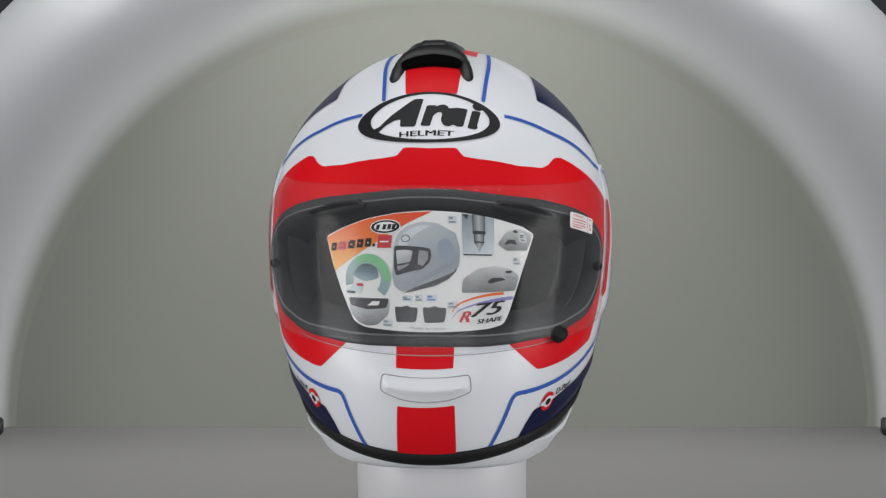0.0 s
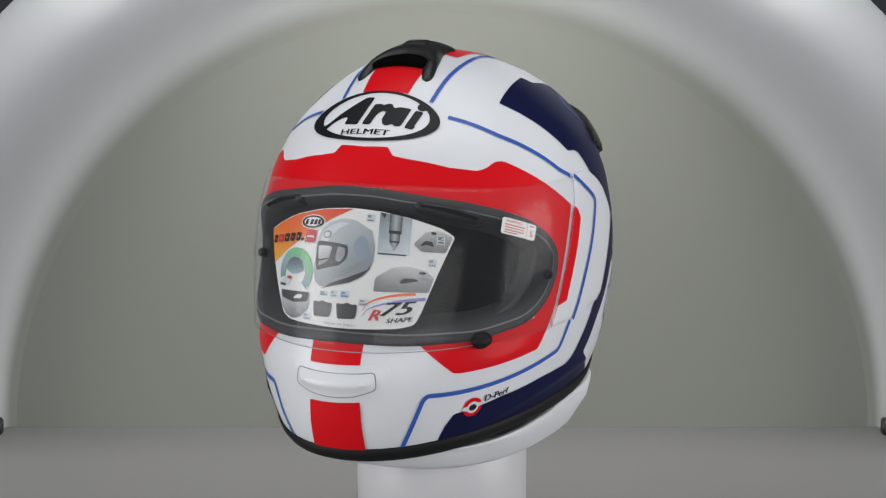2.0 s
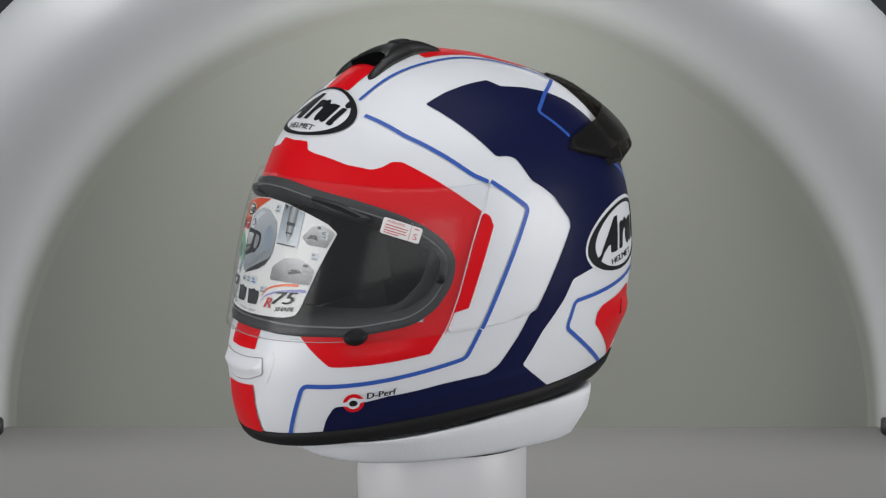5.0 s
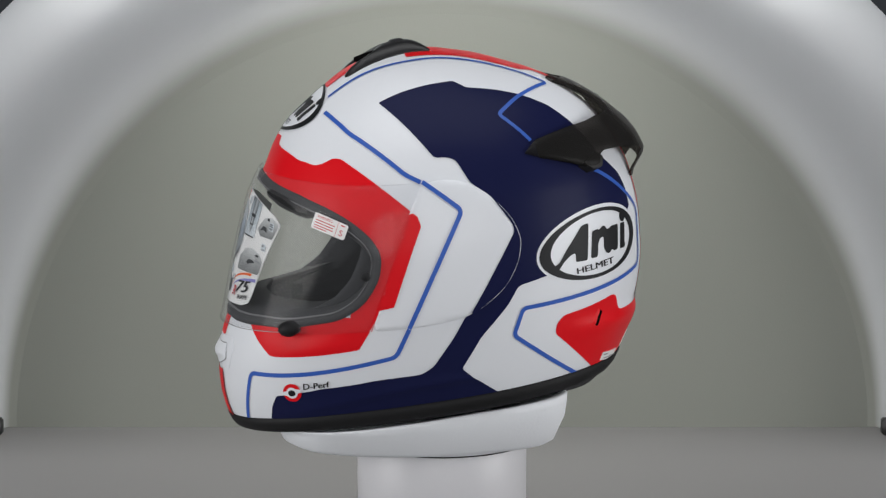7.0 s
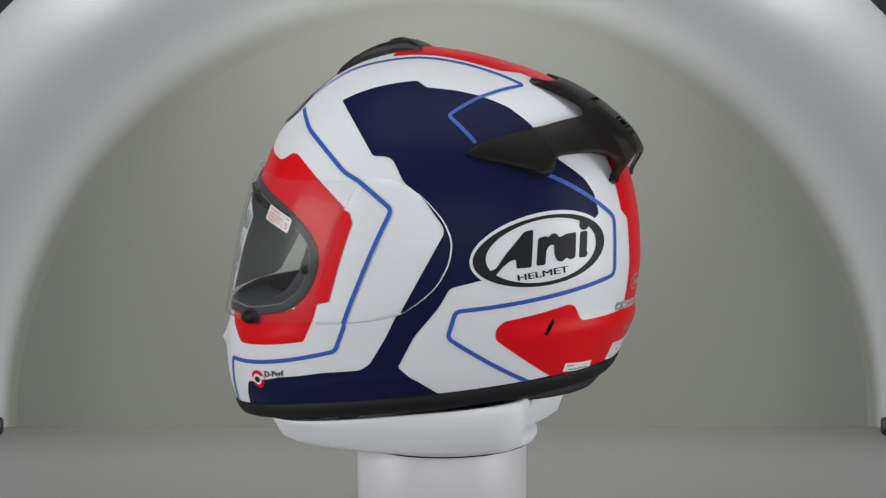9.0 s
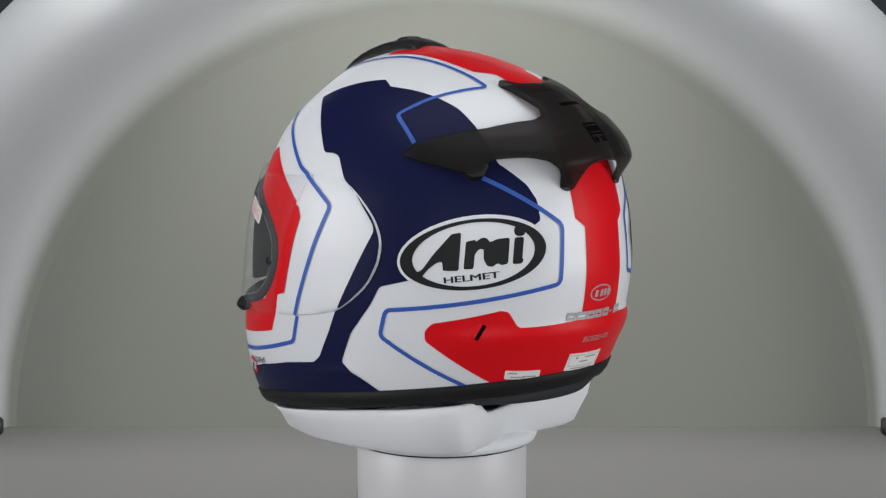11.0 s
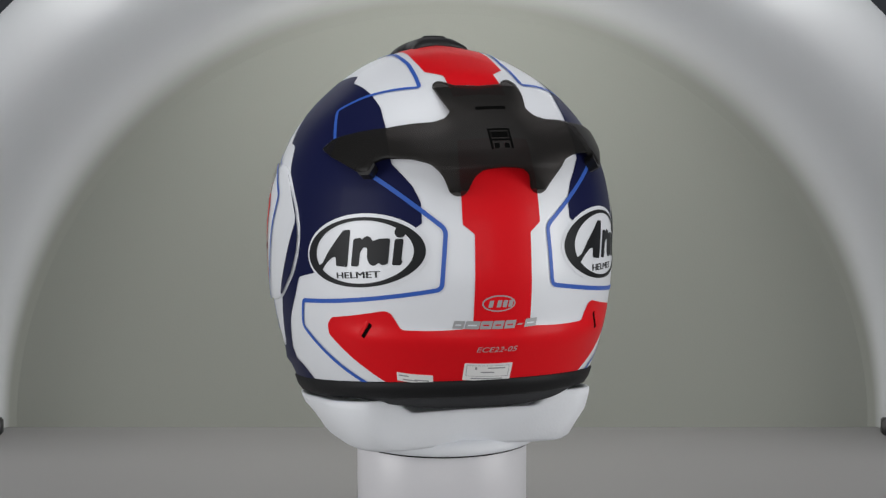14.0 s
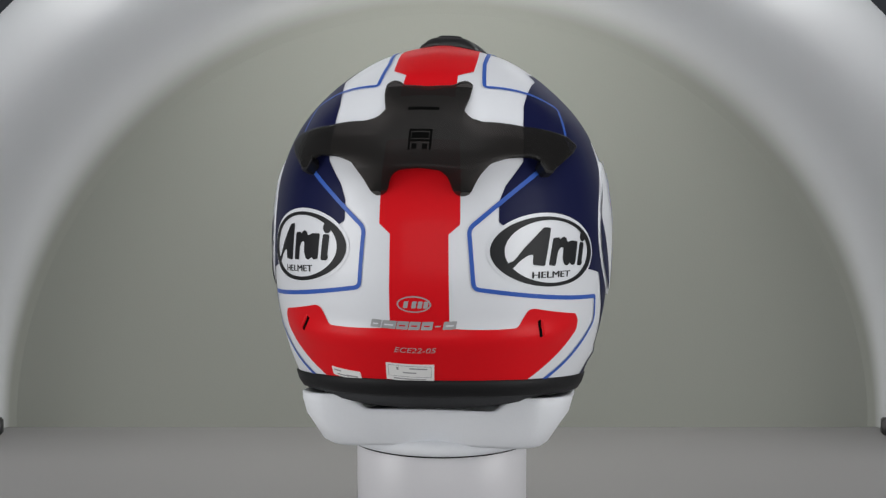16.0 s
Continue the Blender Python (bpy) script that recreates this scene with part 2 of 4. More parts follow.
# the dim room that closes the place
tagged(part("wall_room_back", box_bm(-3, 3, 2.6, 2.7, -0.75, 2.6), ROOM, None, smooth=False), "dim grey blue studio wall", "wall", kind="structure")
tagged(part("wall_room_front", box_bm(-3, 3, -3.6, -3.5, -0.75, 2.6), ROOM, None, smooth=False), "dim grey blue studio wall", "wall", kind="structure")
tagged(part("wall_room_left", box_bm(-3.1, -3, -3.6, 2.7, -0.75, 2.6), ROOM, None, smooth=False), "dim grey blue studio wall", "wall", kind="structure")
tagged(part("wall_room_right", box_bm(3, 3.1, -3.6, 2.7, -0.75, 2.6), ROOM, None, smooth=False), "dim grey blue studio wall", "wall", kind="structure")
tagged(part("ceiling", box_bm(-3.1, 3.1, -3.6, 2.7, 2.6, 2.7), ROOM, None, smooth=False), "dim grey studio ceiling", "ceiling", kind="structure")
tagged(part("ground", box_bm(-3.1, 3.1, -3.6, 2.7, -0.85, -0.75), CARPET, None, smooth=False), "dark studio floor under the table", "floor", kind="structure")

# ---- the turntable pedestal ----
pedestal = tagged(new("pedestal"), "white acrylic cylinder pedestal under the helmet", "pedestal")
solid("column", *lathe([(0.0, 0.0005), (0.0655, 0.0005), (0.0655, 0.1084), (0.0648, 0.1098), (0.0, 0.1098)]), PEDESTAL, pedestal)
solid("turntable_disc", *lathe([(0.0, 0.1099), (0.0695, 0.1099), (0.0699, 0.1103), (0.0695, 0.1108), (0.0, 0.1108)]), RUBBER, pedestal, "thin black turntable disc")
# ---- the helmet's outer form, in its own space: -y is its front, +x its left, z up ----
TOP = 0.1615
# height, front, back, half width
FORM = np.array([
    (0.1615, 0.004, 0.004, 0.000), (0.158, 0.040, 0.024, 0.026), (0.152, 0.0555, 0.045, 0.0455), (0.143, 0.0705, 0.067, 0.0620),
    (0.133, 0.0855, 0.0885, 0.0755), (0.120, 0.1025, 0.1085, 0.0900), (0.107, 0.1130, 0.1215, 0.1015), (0.094, 0.1205, 0.1315, 0.1100),
    (0.075, 0.1305, 0.1425, 0.1185), (0.050, 0.1405, 0.1505, 0.1248), (0.020, 0.1520, 0.1535, 0.1272), (-0.010, 0.1640, 0.1518, 0.1265),
    (-0.030, 0.1735, 0.1478, 0.1242), (-0.050, 0.1785, 0.1412, 0.1203), (-0.070, 0.1800, 0.1335, 0.1145), (-0.085, 0.1785, 0.1250, 0.1085),
    (-0.098, 0.1735, 0.1150, 0.1030), (-0.116, 0.1660, 0.1010, 0.0965)])
MID, N_FRONT, N_BACK = 0.008, 2.05, 2.04


def spline(x, xs, ys):
    """A smooth curve through rows (xs rising)."""
    h, d = np.diff(xs), np.diff(ys) / np.diff(xs)
    m = np.empty(len(xs))
    m[1:-1] = np.where(d[1:] * d[:-1] > 0, 3 * (h[1:] + h[:-1]) / ((2 * h[1:] + h[:-1]) / np.where(d[:-1] == 0, 1e-9, d[:-1]) + (h[1:] + 2 * h[:-1]) / np.where(d[1:] == 0, 1e-9, d[1:])), 0)
    m[0], m[-1] = d[0], d[-1]
    x = np.clip(x, xs[0], xs[-1])
    i = np.clip(np.searchsorted(xs, x) - 1, 0, len(xs) - 2)
    t = (x - xs[i]) / h[i]
    return ((1 + 2 * t) * (1 - t) ** 2 * ys[i] + t * (1 - t) ** 2 * h[i] * m[i]
            + t * t * (3 - 2 * t) * ys[i + 1] + t * t * (t - 1) * h[i] * m[i + 1])


DEPTH = np.sqrt(TOP - FORM[:, 0])


def sections(z):
    s = np.sqrt(np.maximum(TOP - z, 0))
    return [spline(s, DEPTH, FORM[:, k]) for k in (1, 2, 3)]


def outside(p):
    """Below 1 inside the shell, above 1 outside it."""
    x, y, z = p[..., 0], p[..., 1], p[..., 2]
    f, b, w = sections(z)
    yc = -MID
    g = np.where(y < yc, (np.abs(x) / np.maximum(w, 1e-4)) ** N_FRONT + (np.abs(y - yc) / np.maximum(f - MID, 1e-4)) ** N_FRONT,
                 (np.abs(x) / np.maximum(w, 1e-4)) ** N_BACK + (np.abs(y - yc) / np.maximum(b + MID, 1e-4)) ** N_BACK)
    return np.where(z > TOP, 9.0, g)


HEART = np.array((0.0, -0.008, 0.0))


def ease(x, a, b):
    t = np.clip((x - a) / (b - a), 0, 1)
    return t * t * (3 - 2 * t)


def relief(d):
    """Pressed lines in the shell: a ledge low at the back, a crease along the lower side."""
    az, el = np.abs(np.degrees(np.arctan2(d[..., 0], -d[..., 1]))), np.degrees(np.arcsin(np.clip(d[..., 2], -1, 1)))
    ledge = 0.0030 * ease(az, 124, 142) * np.exp(-((el + 21.0) / np.where(el > -21.0, 2.6, 5.0)) ** 2)
    crease = 0.0016 * np.exp(-((el + 30.5 + 0.02 * (az - 60)) / 1.6) ** 2) * ease(az, 26, 40) * (1 - ease(az, 90, 108))
    scoop = -0.0022 * np.exp(-((az - 44) / 8.5) ** 2) * np.exp(-((el + 9.6) / 2.0) ** 2) + 0.0008 * np.exp(-((az - 46) / 11) ** 2) * np.exp(-((el + 14.0) / 1.8) ** 2)
    return ledge + crease + scoop


def shell(d, lift=0.0, pressed=True):
    """The points of the shell in the directions d from its middle, lifted off along those directions."""
    d = np.asarray(d, float)
    d = d / np.linalg.norm(d, axis=-1, keepdims=True)
    lo, hi = np.full(d.shape[:-1], 0.03), np.full(d.shape[:-1], 0.30)
    for _ in range(34):
        m = (lo + hi) / 2
        out = outside(HEART + m[..., None] * d) > 1
        lo, hi = np.where(out, lo, m), np.where(out, m, hi)
    lo = lo + relief(d) if pressed else lo
    return HEART + (lo[..., None] + np.asarray(lift)[..., None] if np.ndim(lift) else lo[..., None] + lift) * d


def way(az, el):
    """Direction from degrees: az 0 is the front, 90 the helmet's left; el up."""
    az, el = np.radians(az), np.radians(el)
    return np.stack([np.sin(az) * np.cos(el), -np.cos(az) * np.cos(el), np.sin(el)], -1)


# ---- tools for work on the shell ----
def dirs(text):
    return way(*np.array([[float(v) for v in p.split(",")] for p in text.split()]).T)


def mirror(d):
    return np.asarray(d)[::-1] * np.array((-1.0, 1, 1))


class Chart:
    """A flat sheet, in millimetres, that touches the shell at (az, el): X to the right seen from outside, Y up."""

    def __init__(self, az, el, turn=0.0, x=0.0, y=0.0):
        self.m = way(az, el)
        e1 = np.array((math.cos(radians(az)), math.sin(radians(az)), 0.0))
        self.e1 = e1
        self.e2 = np.array((-math.sin(radians(az)) * math.sin(radians(el)), math.cos(radians(az)) * math.sin(radians(el)), math.cos(radians(el))))
        self.r = 1000 * float(np.linalg.norm(shell(self.m[None])[0] - HEART))
        self.c, self.s, self.x, self.y = math.cos(radians(turn)), math.sin(radians(turn)), x, y

    def flat(self, d):
        k = self.r / (d @ self.m)
        p = np.stack([d @ self.e1 * k - self.x, d @ self.e2 * k - self.y], -1)
        return np.stack([self.c * p[:, 0] + self.s * p[:, 1], -self.s * p[:, 0] + self.c * p[:, 1]], -1)

    def way(self, p):
        p = np.asarray(p, float)
        q = np.stack([self.c * p[:, 0] - self.s * p[:, 1] + self.x, self.s * p[:, 0] + self.c * p[:, 1] + self.y], -1)
        d = self.m * self.r + q[:, :1] * self.e1 + q[:, 1:] * self.e2
        return d / np.linalg.norm(d, axis=1, keepdims=True)


def rounded(p, r, steps=4, closed=True):
    """The outline p with its corners rounded."""
    p, out = np.asarray(p, float), []
    n = len(p)
    for i in range(n):
        if not closed and i in (0, n - 1):
            out.append(p[i])
            continue
        a, b, c = p[i - 1], p[i], p[(i + 1) % n]
        la, lc = np.linalg.norm(a - b), np.linalg.norm(c - b)
        k = min(r, 0.45 * la, 0.45 * lc)
        s, e = b + (a - b) * k / max(la, 1e-9), b + (c - b) * k / max(lc, 1e-9)
        for t in np.linspace(0, 1, steps):
            out.append((1 - t) ** 2 * s + 2 * t * (1 - t) * b + t * t * e)
    return np.array(out)


def ellipse(a, b, n=56, x=0.0, y=0.0):
    t = np.arange(n) * 2 * np.pi / n
    return np.stack([x + a * np.cos(t), y + b * np.sin(t)], 1)


def flat_fill(p, step):
    """Flat points and faces that fill the outline p, cut into a grid."""
    bm = bmesh.new()
    bm.faces.new([bm.verts.new((x, y, 0)) for x, y in p])
    for axis in (0, 1):
        lo, hi = p[:, axis].min(), p[:, axis].max()
        n = Vector((1, 0, 0)) if axis == 0 else Vector((0, 1, 0))
        for c in np.arange(math.floor(lo / step) * step, hi, step):
            if lo < c < hi:
                bmesh.ops.bisect_plane(bm, geom=bm.verts[:] + bm.edges[:] + bm.faces[:], plane_co=n * c, plane_no=n, dist=1e-5)
    bmesh.ops.triangulate(bm, faces=[f for f in bm.faces if len(f.verts) > 4])
    bmesh.ops.recalc_face_normals(bm, faces=bm.faces[:])
    bm.verts.ensure_lookup_table()
    if bm.faces and sum(f.normal.z * f.calc_area() for f in bm.faces) < 0:
        bmesh.ops.reverse_faces(bm, faces=bm.faces[:])
    v = np.array([tuple(q.co)[:2] for q in bm.verts])
    f = [tuple(q.index for q in g.verts) for g in bm.faces]
    rim = [tuple(q.index for q in e.verts) for e in bm.edges if len(e.link_faces) == 1]
    bm.free()
    return v, f, rim


def edge_distance(q, p):
    """How far the points q lie from the outline p."""
    best = np.full(len(q), 1e9)
    for a, b in zip(p, np.roll(p, -1, 0)):
        d = b - a
        t = np.clip((q - a) @ d / max(d @ d, 1e-12), 0, 1)
        best = np.minimum(best, np.linalg.norm(q - a - t[:, None] * d, axis=1))
    return best


def paint(name, chart, p, mat, lift, parent, label="", step=5.0, r=0.0):
    """A coat of paint or print, in the chart's millimetres, that follows the shell. lift: metres, or a function of direction."""
    p = rounded(p, r) if r else np.asarray(p, float)
    v, f, _ = flat_fill(p, step)
    d = chart.way(v)
    return solid(name, shell(d, lift(d) if callable(lift) else lift), f, mat, parent, label)


def slab(name, chart, p, mat, top, low, parent, label="", step=3.0, r=0.0, sharp=42.0):
    """A raised piece: top(d, e) and low(d, e) give its outer and inner lift from direction and distance to its outline in mm."""
    p = rounded(p, r) if r else np.asarray(p, float)
    v, f, rim = flat_fill(p, step)
    d, e = chart.way(v), edge_distance(v, p)
    n = len(v)
    verts = np.concatenate([shell(d, top(d, e)), shell(d, low(d, e))])
    faces = list(f) + [tuple(n + i for i in reversed(g)) for g in f] + [(a, b, n + b, n + a) for a, b in rim]
    ob = solid(name, verts, faces, mat, parent, label)
    bm = bmesh.new()
    bm.from_mesh(ob.data)
    bmesh.ops.recalc_face_normals(bm, faces=bm.faces[:])
    for e in bm.edges:
        e.smooth = len(e.link_faces) == 2 and e.calc_face_angle() < radians(sharp)
    bm.to_mesh(ob.data)
    bm.free()
    return ob


def line(name, d, width, mat, lift, parent, r=4.0, closed=False, label=""):
    """A pinstripe along directions d, width in mm."""
    d = np.asarray(d)
    m = d.mean(0)
    ch = Chart(math.degrees(math.atan2(m[0], -m[1])), math.degrees(math.asin(m[2] / np.linalg.norm(m))))
    p = rounded(ch.flat(d), r, 6, closed)
    if closed:
        p = np.vstack([p, p[:1]])
    pts = [p[0]]
    for a, b in zip(p[:-1], p[1:]):
        k = max(1, int(np.linalg.norm(b - a) / 3))
        pts += [a + (b - a) * i / k for i in range(1, k + 1)]
    c = shell(ch.way(np.array(pts)))
    keep = np.concatenate([[True], np.linalg.norm(np.diff(c, axis=0), axis=1) > 1e-5])
    c = c[keep]
    t = np.gradient(c, axis=0)
    side = np.cross(t, c - HEART)
    side *= 0.0005 * width / np.linalg.norm(side, axis=1, keepdims=True)
    up = lift(c - HEART) if callable(lift) else lift
    v = np.concatenate([shell(c - side - HEART, up), shell(c + side - HEART, up)])
    n = len(c)
    return solid(name, v, [(i + 1, i, n + i, n + i + 1) for i in range(n - 1)], mat, parent, label)


def lettering(text, chart, x, y, height, mat, lift, parent, width=None, turn=0.0, label="", lean=0.0, name="lettering", bold=0.0):
    """Writing in the built-in font, its lower left corner at (x, y) mm, its capitals that high, squeezed to the width."""
    cu = bpy.data.curves.new("text", "FONT")
    cu.body, cu.size, cu.shear, cu.resolution_u, cu.offset = text, 1.0, lean, 3, 0.0
    ob = new("text", cu)
    me = ob.to_mesh()
    v = np.array([tuple(q.co)[:2] for q in me.vertices])
    f = [tuple(q.vertices) for q in me.polygons]
    ob.to_mesh_clear()
    bpy.data.objects.remove(ob)
    bpy.data.curves.remove(cu)
    v -= v.min(0)
    k = height / (v[:, 1].max() or 1)
    kx = width / v[:, 0].max() if width else k
    v = v * (kx, k)
    c, s = math.cos(radians(turn)), math.sin(radians(turn))
    v = np.stack([x + c * v[:, 0] - s * v[:, 1], y + s * v[:, 0] + c * v[:, 1]], 1)
    d = chart.way(v)
    p = shell(d, lift(d) if callable(lift) else lift)
    if bold:
        d = chart.way(v + (bold, 0.0))
        f = f + [tuple(i + len(v) for i in g) for g in f]
        p = np.concatenate([p, shell(d, (lift(d) if callable(lift) else lift) + 0.00005)])
    return solid(name, p, f, mat, parent, label, smooth=False)


def bar(x0, y0, x1, y1, lean=0.0):
    return [(x0, y0), (x1, y0), (x1 + lean, y1), (x0 + lean, y1)]


def azimuth(d):
    return np.degrees(np.arctan2(d[:, 0], -d[:, 1]))


def elevation(d):
    return np.degrees(np.arcsin(np.clip(d[:, 2] / np.linalg.norm(d, axis=1), -1, 1)))


# ---- the helmet ----
helmet = tagged(new("motorcycle_helmet"), "white, red and navy full-face motorcycle helmet with blue pinstripes", "helmet")

# the eye opening: degrees from the middle of the shell, right half, mirrored
EYE_HALF = np.array([(0, 36.9), (9, 36.6), (22, 34.6), (38, 31.6), (51, 27.6), (60, 23.4), (66.5, 18), (69.5, 12.4), (67.8, 5.2), (62, -2.2), (54, -6.2), (38, -7.2), (18, -5.9), (0, -5.0)])
EYE_RING = np.vstack([EYE_HALF, EYE_HALF[-2:0:-1] * (-1, 1)])
EYE_RING = rounded(EYE_RING, 4.0, 5)


def inside(q, p):
    hit = np.zeros(len(q), bool)
    for a, b in zip(p, np.roll(p, -1, 0)):
        k = (a[1] > q[:, 1]) != (b[1] > q[:, 1])
        x = a[0] + (q[:, 1] - a[1]) * (b[0] - a[0]) / (b[1] - a[1] if b[1] != a[1] else 1e-9)
        hit ^= k & (q[:, 0] < x)
    return hit


def inset(p, k):
    """The outline p, in degrees, drawn in by k degrees."""
    t = np.roll(p, -1, 0) - np.roll(p, 1, 0)
    t /= np.maximum(np.linalg.norm(t, axis=1, keepdims=True), 1e-9)
    return p + k * np.stack([t[:, 1], -t[:, 0]], 1)


def ring_of(z, count, lift=0.0):
    """One level ring of the shell at the height z, which may differ round it."""
    z = np.broadcast_to(np.asarray(z, float), (count,))
    f, b, w = sections(z)
    a = np.arange(count) * 2 * np.pi / count
    s, c = np.sin(a), -np.cos(a)
    n = np.where(c < 0, N_FRONT, N_BACK)
    x = w * np.sign(s) * np.abs(s) ** (2 / n)
    y = -MID + np.where(c < 0, f - MID, b + MID) * np.sign(c) * np.abs(c) ** (2 / n)
    p = np.stack([x, y, z], 1)
    v = (p - HEART) * (1, 1, 0.35)
    return p + lift * v / np.linalg.norm(v, axis=1, keepdims=True)


COUNT = 240
ROUND = np.arange(COUNT) * 2 * np.pi / COUNT
RIM_TOP = -0.0855 - 0.0045 * np.clip(np.cos(ROUND), 0, 1) ** 2
RIM_LOW = -0.0985 - 0.0030 * np.clip(np.cos(ROUND), 0, 1) ** 2


def cut_eye(verts, faces, outline):
    d = verts - HEART
    q = np.stack([azimuth(d), elevation(d)], 1)
    mid = np.array([q[list(f)].mean(0) if np.ptp(q[list(f), 0]) < 180 else (180, 0) for f in faces])
    gone = inside(mid, outline)
    return verts, [f for f, g in zip(faces, gone) if not g]


def shell_mesh():
    levels = np.linspace(0.0, 1.0, 110)
    rows = [ring_of(TOP - (0.02 + (np.sqrt(TOP - RIM_TOP) - 0.02) * k) ** 2, COUNT) for k in levels]
    rows = [shell(r - HEART) for r in rows]
    verts = np.concatenate(rows + [np.array([[0, -0.004, TOP]])])
    faces = grid_faces(len(rows), COUNT, True) + [(len(verts) - 1, j, (j + 1) % COUNT) for j in range(COUNT)]
    return cut_eye(verts, faces, inset(EYE_RING, 1.0))


solid("shell", *shell_mesh(), WHITE, helmet, "glossy white shell")


def liner_mesh():
    levels = np.linspace(0.0, 1.0, 50)
    rows = [ring_of(TOP - (0.03 + (np.sqrt(TOP - RIM_LOW) - 0.03) * k) ** 2, COUNT) for k in levels]
    rows = [HEART + (r - HEART) * (0.84, 0.84, 0.86 + 0.135 * max(0, k - 0.8) / 0.2) for r, k in zip(rows, levels)]
    verts = np.concatenate(rows)
    faces = grid_faces(len(rows), COUNT, True) + [tuple(range(COUNT))]
    return cut_eye(verts, faces, inset(EYE_RING, 3.6))


liner_verts, liner_faces = liner_mesh()
low_front = [bool(np.mean(liner_verts[list(f), 2]) < 0.012 and np.mean(liner_verts[list(f), 1]) < 0.0) for f in liner_faces]


def beside_pad(f):
    d = (liner_verts[list(f)] - HEART).mean(0)[None]
    return bool(50 < abs(azimuth(d)[0]) < 92 and -20 < elevation(d)[0] < 19)


behind_pad = [beside_pad(f) for f in liner_faces]
solid("liner", liner_verts, [f for f, k, b in zip(liner_faces, low_front, behind_pad) if not k and not b], LINER, helmet, "charcoal cloth liner")
solid("chin_pad", liner_verts, [f for f, k, b in zip(liner_faces, low_front, behind_pad) if k and not b], PAD, helmet, "grey padded chin bar lining")


def rim_mesh():
    """The rubber edging: a rounded bead round the lower edge, turned in underneath."""
    mid = (RIM_TOP + RIM_LOW) / 2
    rows = [ring_of(RIM_TOP + 0.0004, COUNT, 0.0002), ring_of(RIM_TOP - 0.0003, COUNT, 0.0018), ring_of(mid, COUNT, 0.0024), ring_of(RIM_LOW + 0.002, COUNT, 0.0014),
            ring_of(RIM_LOW, COUNT, -0.001), ring_of(RIM_LOW - 0.0012, COUNT, -0.006), ring_of(RIM_LOW, COUNT, -0.024)]
    return np.concatenate(rows), grid_faces(len(rows), COUNT, True)


solid("rim_trim", *rim_mesh(), RUBBER, helmet, "black rubber edge trim")

# the neck roll that hangs below the rim at the back


def neck_roll():
    n = 49
    a = np.linspace(radians(112), radians(248), n)
    k = np.sin((a - a[0]) / (a[-1] - a[0]) * math.pi) ** 0.5
    rows = []
    for drop, inward in ((0.0, 0.004), (0.006, 0.006), (0.0125, 0.012), (0.0145, 0.022), (0.012, 0.034)):
        base = ring_of(-0.0975, 720, -inward)
        i = np.round(np.degrees(a) * 2).astype(int) % 720
        p = base[i].copy()
        p[:, 2] -= drop * k
        rows.append(p)
    return np.concatenate(rows), grid_faces(len(rows), n)


solid("neck_roll", *neck_roll(), LINER, helmet, "dark padded neck roll")

# rubber seal round the eye opening, with a raised bead
seal = []
for k, lift in ((-0.2, 0.0003), (0.0, 0.0018), (1.2, 0.0026), (2.4, 0.0020), (3.2, 0.0000), (3.9, -0.004), (4.6, -0.010), (4.6, -0.025)):
    q = inset(EYE_RING, k)
    seal.append(shell(way(q[:, 0], q[:, 1]), lift))
solid("eyeport_seal", np.concatenate(seal), grid_faces(len(seal), len(EYE_RING), True), GASKET, helmet, "dark grey rubber seal round the eye opening")
q = np.vstack([inset(EYE_RING, 2.5)])
bead = [shell(way(q[:, 0] + a, q[:, 1] + b), c) for a, b, c in ((0, 0.22, 0.0018), (0, 0.12, 0.0027), (0, -0.12, 0.0027), (0, -0.22, 0.0018))]
solid("seal_bead", np.concatenate(bead), grid_faces(4, len(EYE_RING), True), BEAD, helmet, "thin grey bead on the seal")

# ---- paint ----
SIDES = ((1, lambda d: d), (-1, mirror))
side_chart = {1: Chart(92, 8), -1: Chart(-92, 8)}
front_side = {1: Chart(46, 18), -1: Chart(-46, 18)}
rear_side = {1: Chart(140, 0), -1: Chart(-140, 0)}
low_side = {1: Chart(60, -26), -1: Chart(-60, -26)}

NAVY_BODY = dirs("68.7,59.1 80.3,62.0 95.8,63.5 113.1,62.8 117.1,59.0 129.7,54.8 138.2,49.9 144.6,43.9 148.0,37.2 151.2,25.9 157.5,19.1 159.5,15.0 159.6,9.8 "
                 "142,-1 121.0,-2.4 111.8,-3.6 107.6,-9.2 98.0,-18.1 90.2,-27.9 96.6,-33.3 103.6,-38.2 90,-38.6 66,-37.6 66,-26.7 76.1,-27.4 80.4,-25.7 88.4,-17.4 94.1,-9.6 "
                 "112.3,13.2 112.3,15.3 106.3,25.7 101.6,29.9 98.5,37.1 95.8,38.4 91.1,38.9")
NAVY_LOW = dirs("24.0,-30.6 26.5,-27.0 29.2,-24.5 43.9,-25.2 60.1,-26.3 66.2,-26.7 66.2,-38.2 54,-36.4 40,-33.8 30,-32.0")
RED_BROW = dirs("-4,47.9 10.6,48.2 12.9,45.7 18.1,44.8 34.2,41.6 43.9,39.9 47.6,40.3 52.0,41.8 55.5,41.5 82.2,22.9 83.2,19.5 71.2,-3.9 66.6,-4.3 62.6,-10.6 58,-10.6 "
                "57,-5 65,1.5 68,9 66,15 60,22.0 51,26.4 38,30.4 22,33.4 9,35.4 -4,35.7")
RED_CHEEK = dirs("20.6,-4.6 21.4,-6.0 29.9,-14.2 32.1,-14.6 58.0,-15.9 62.6,-10.6 59,-6 48,-4.6 34,-5.4")
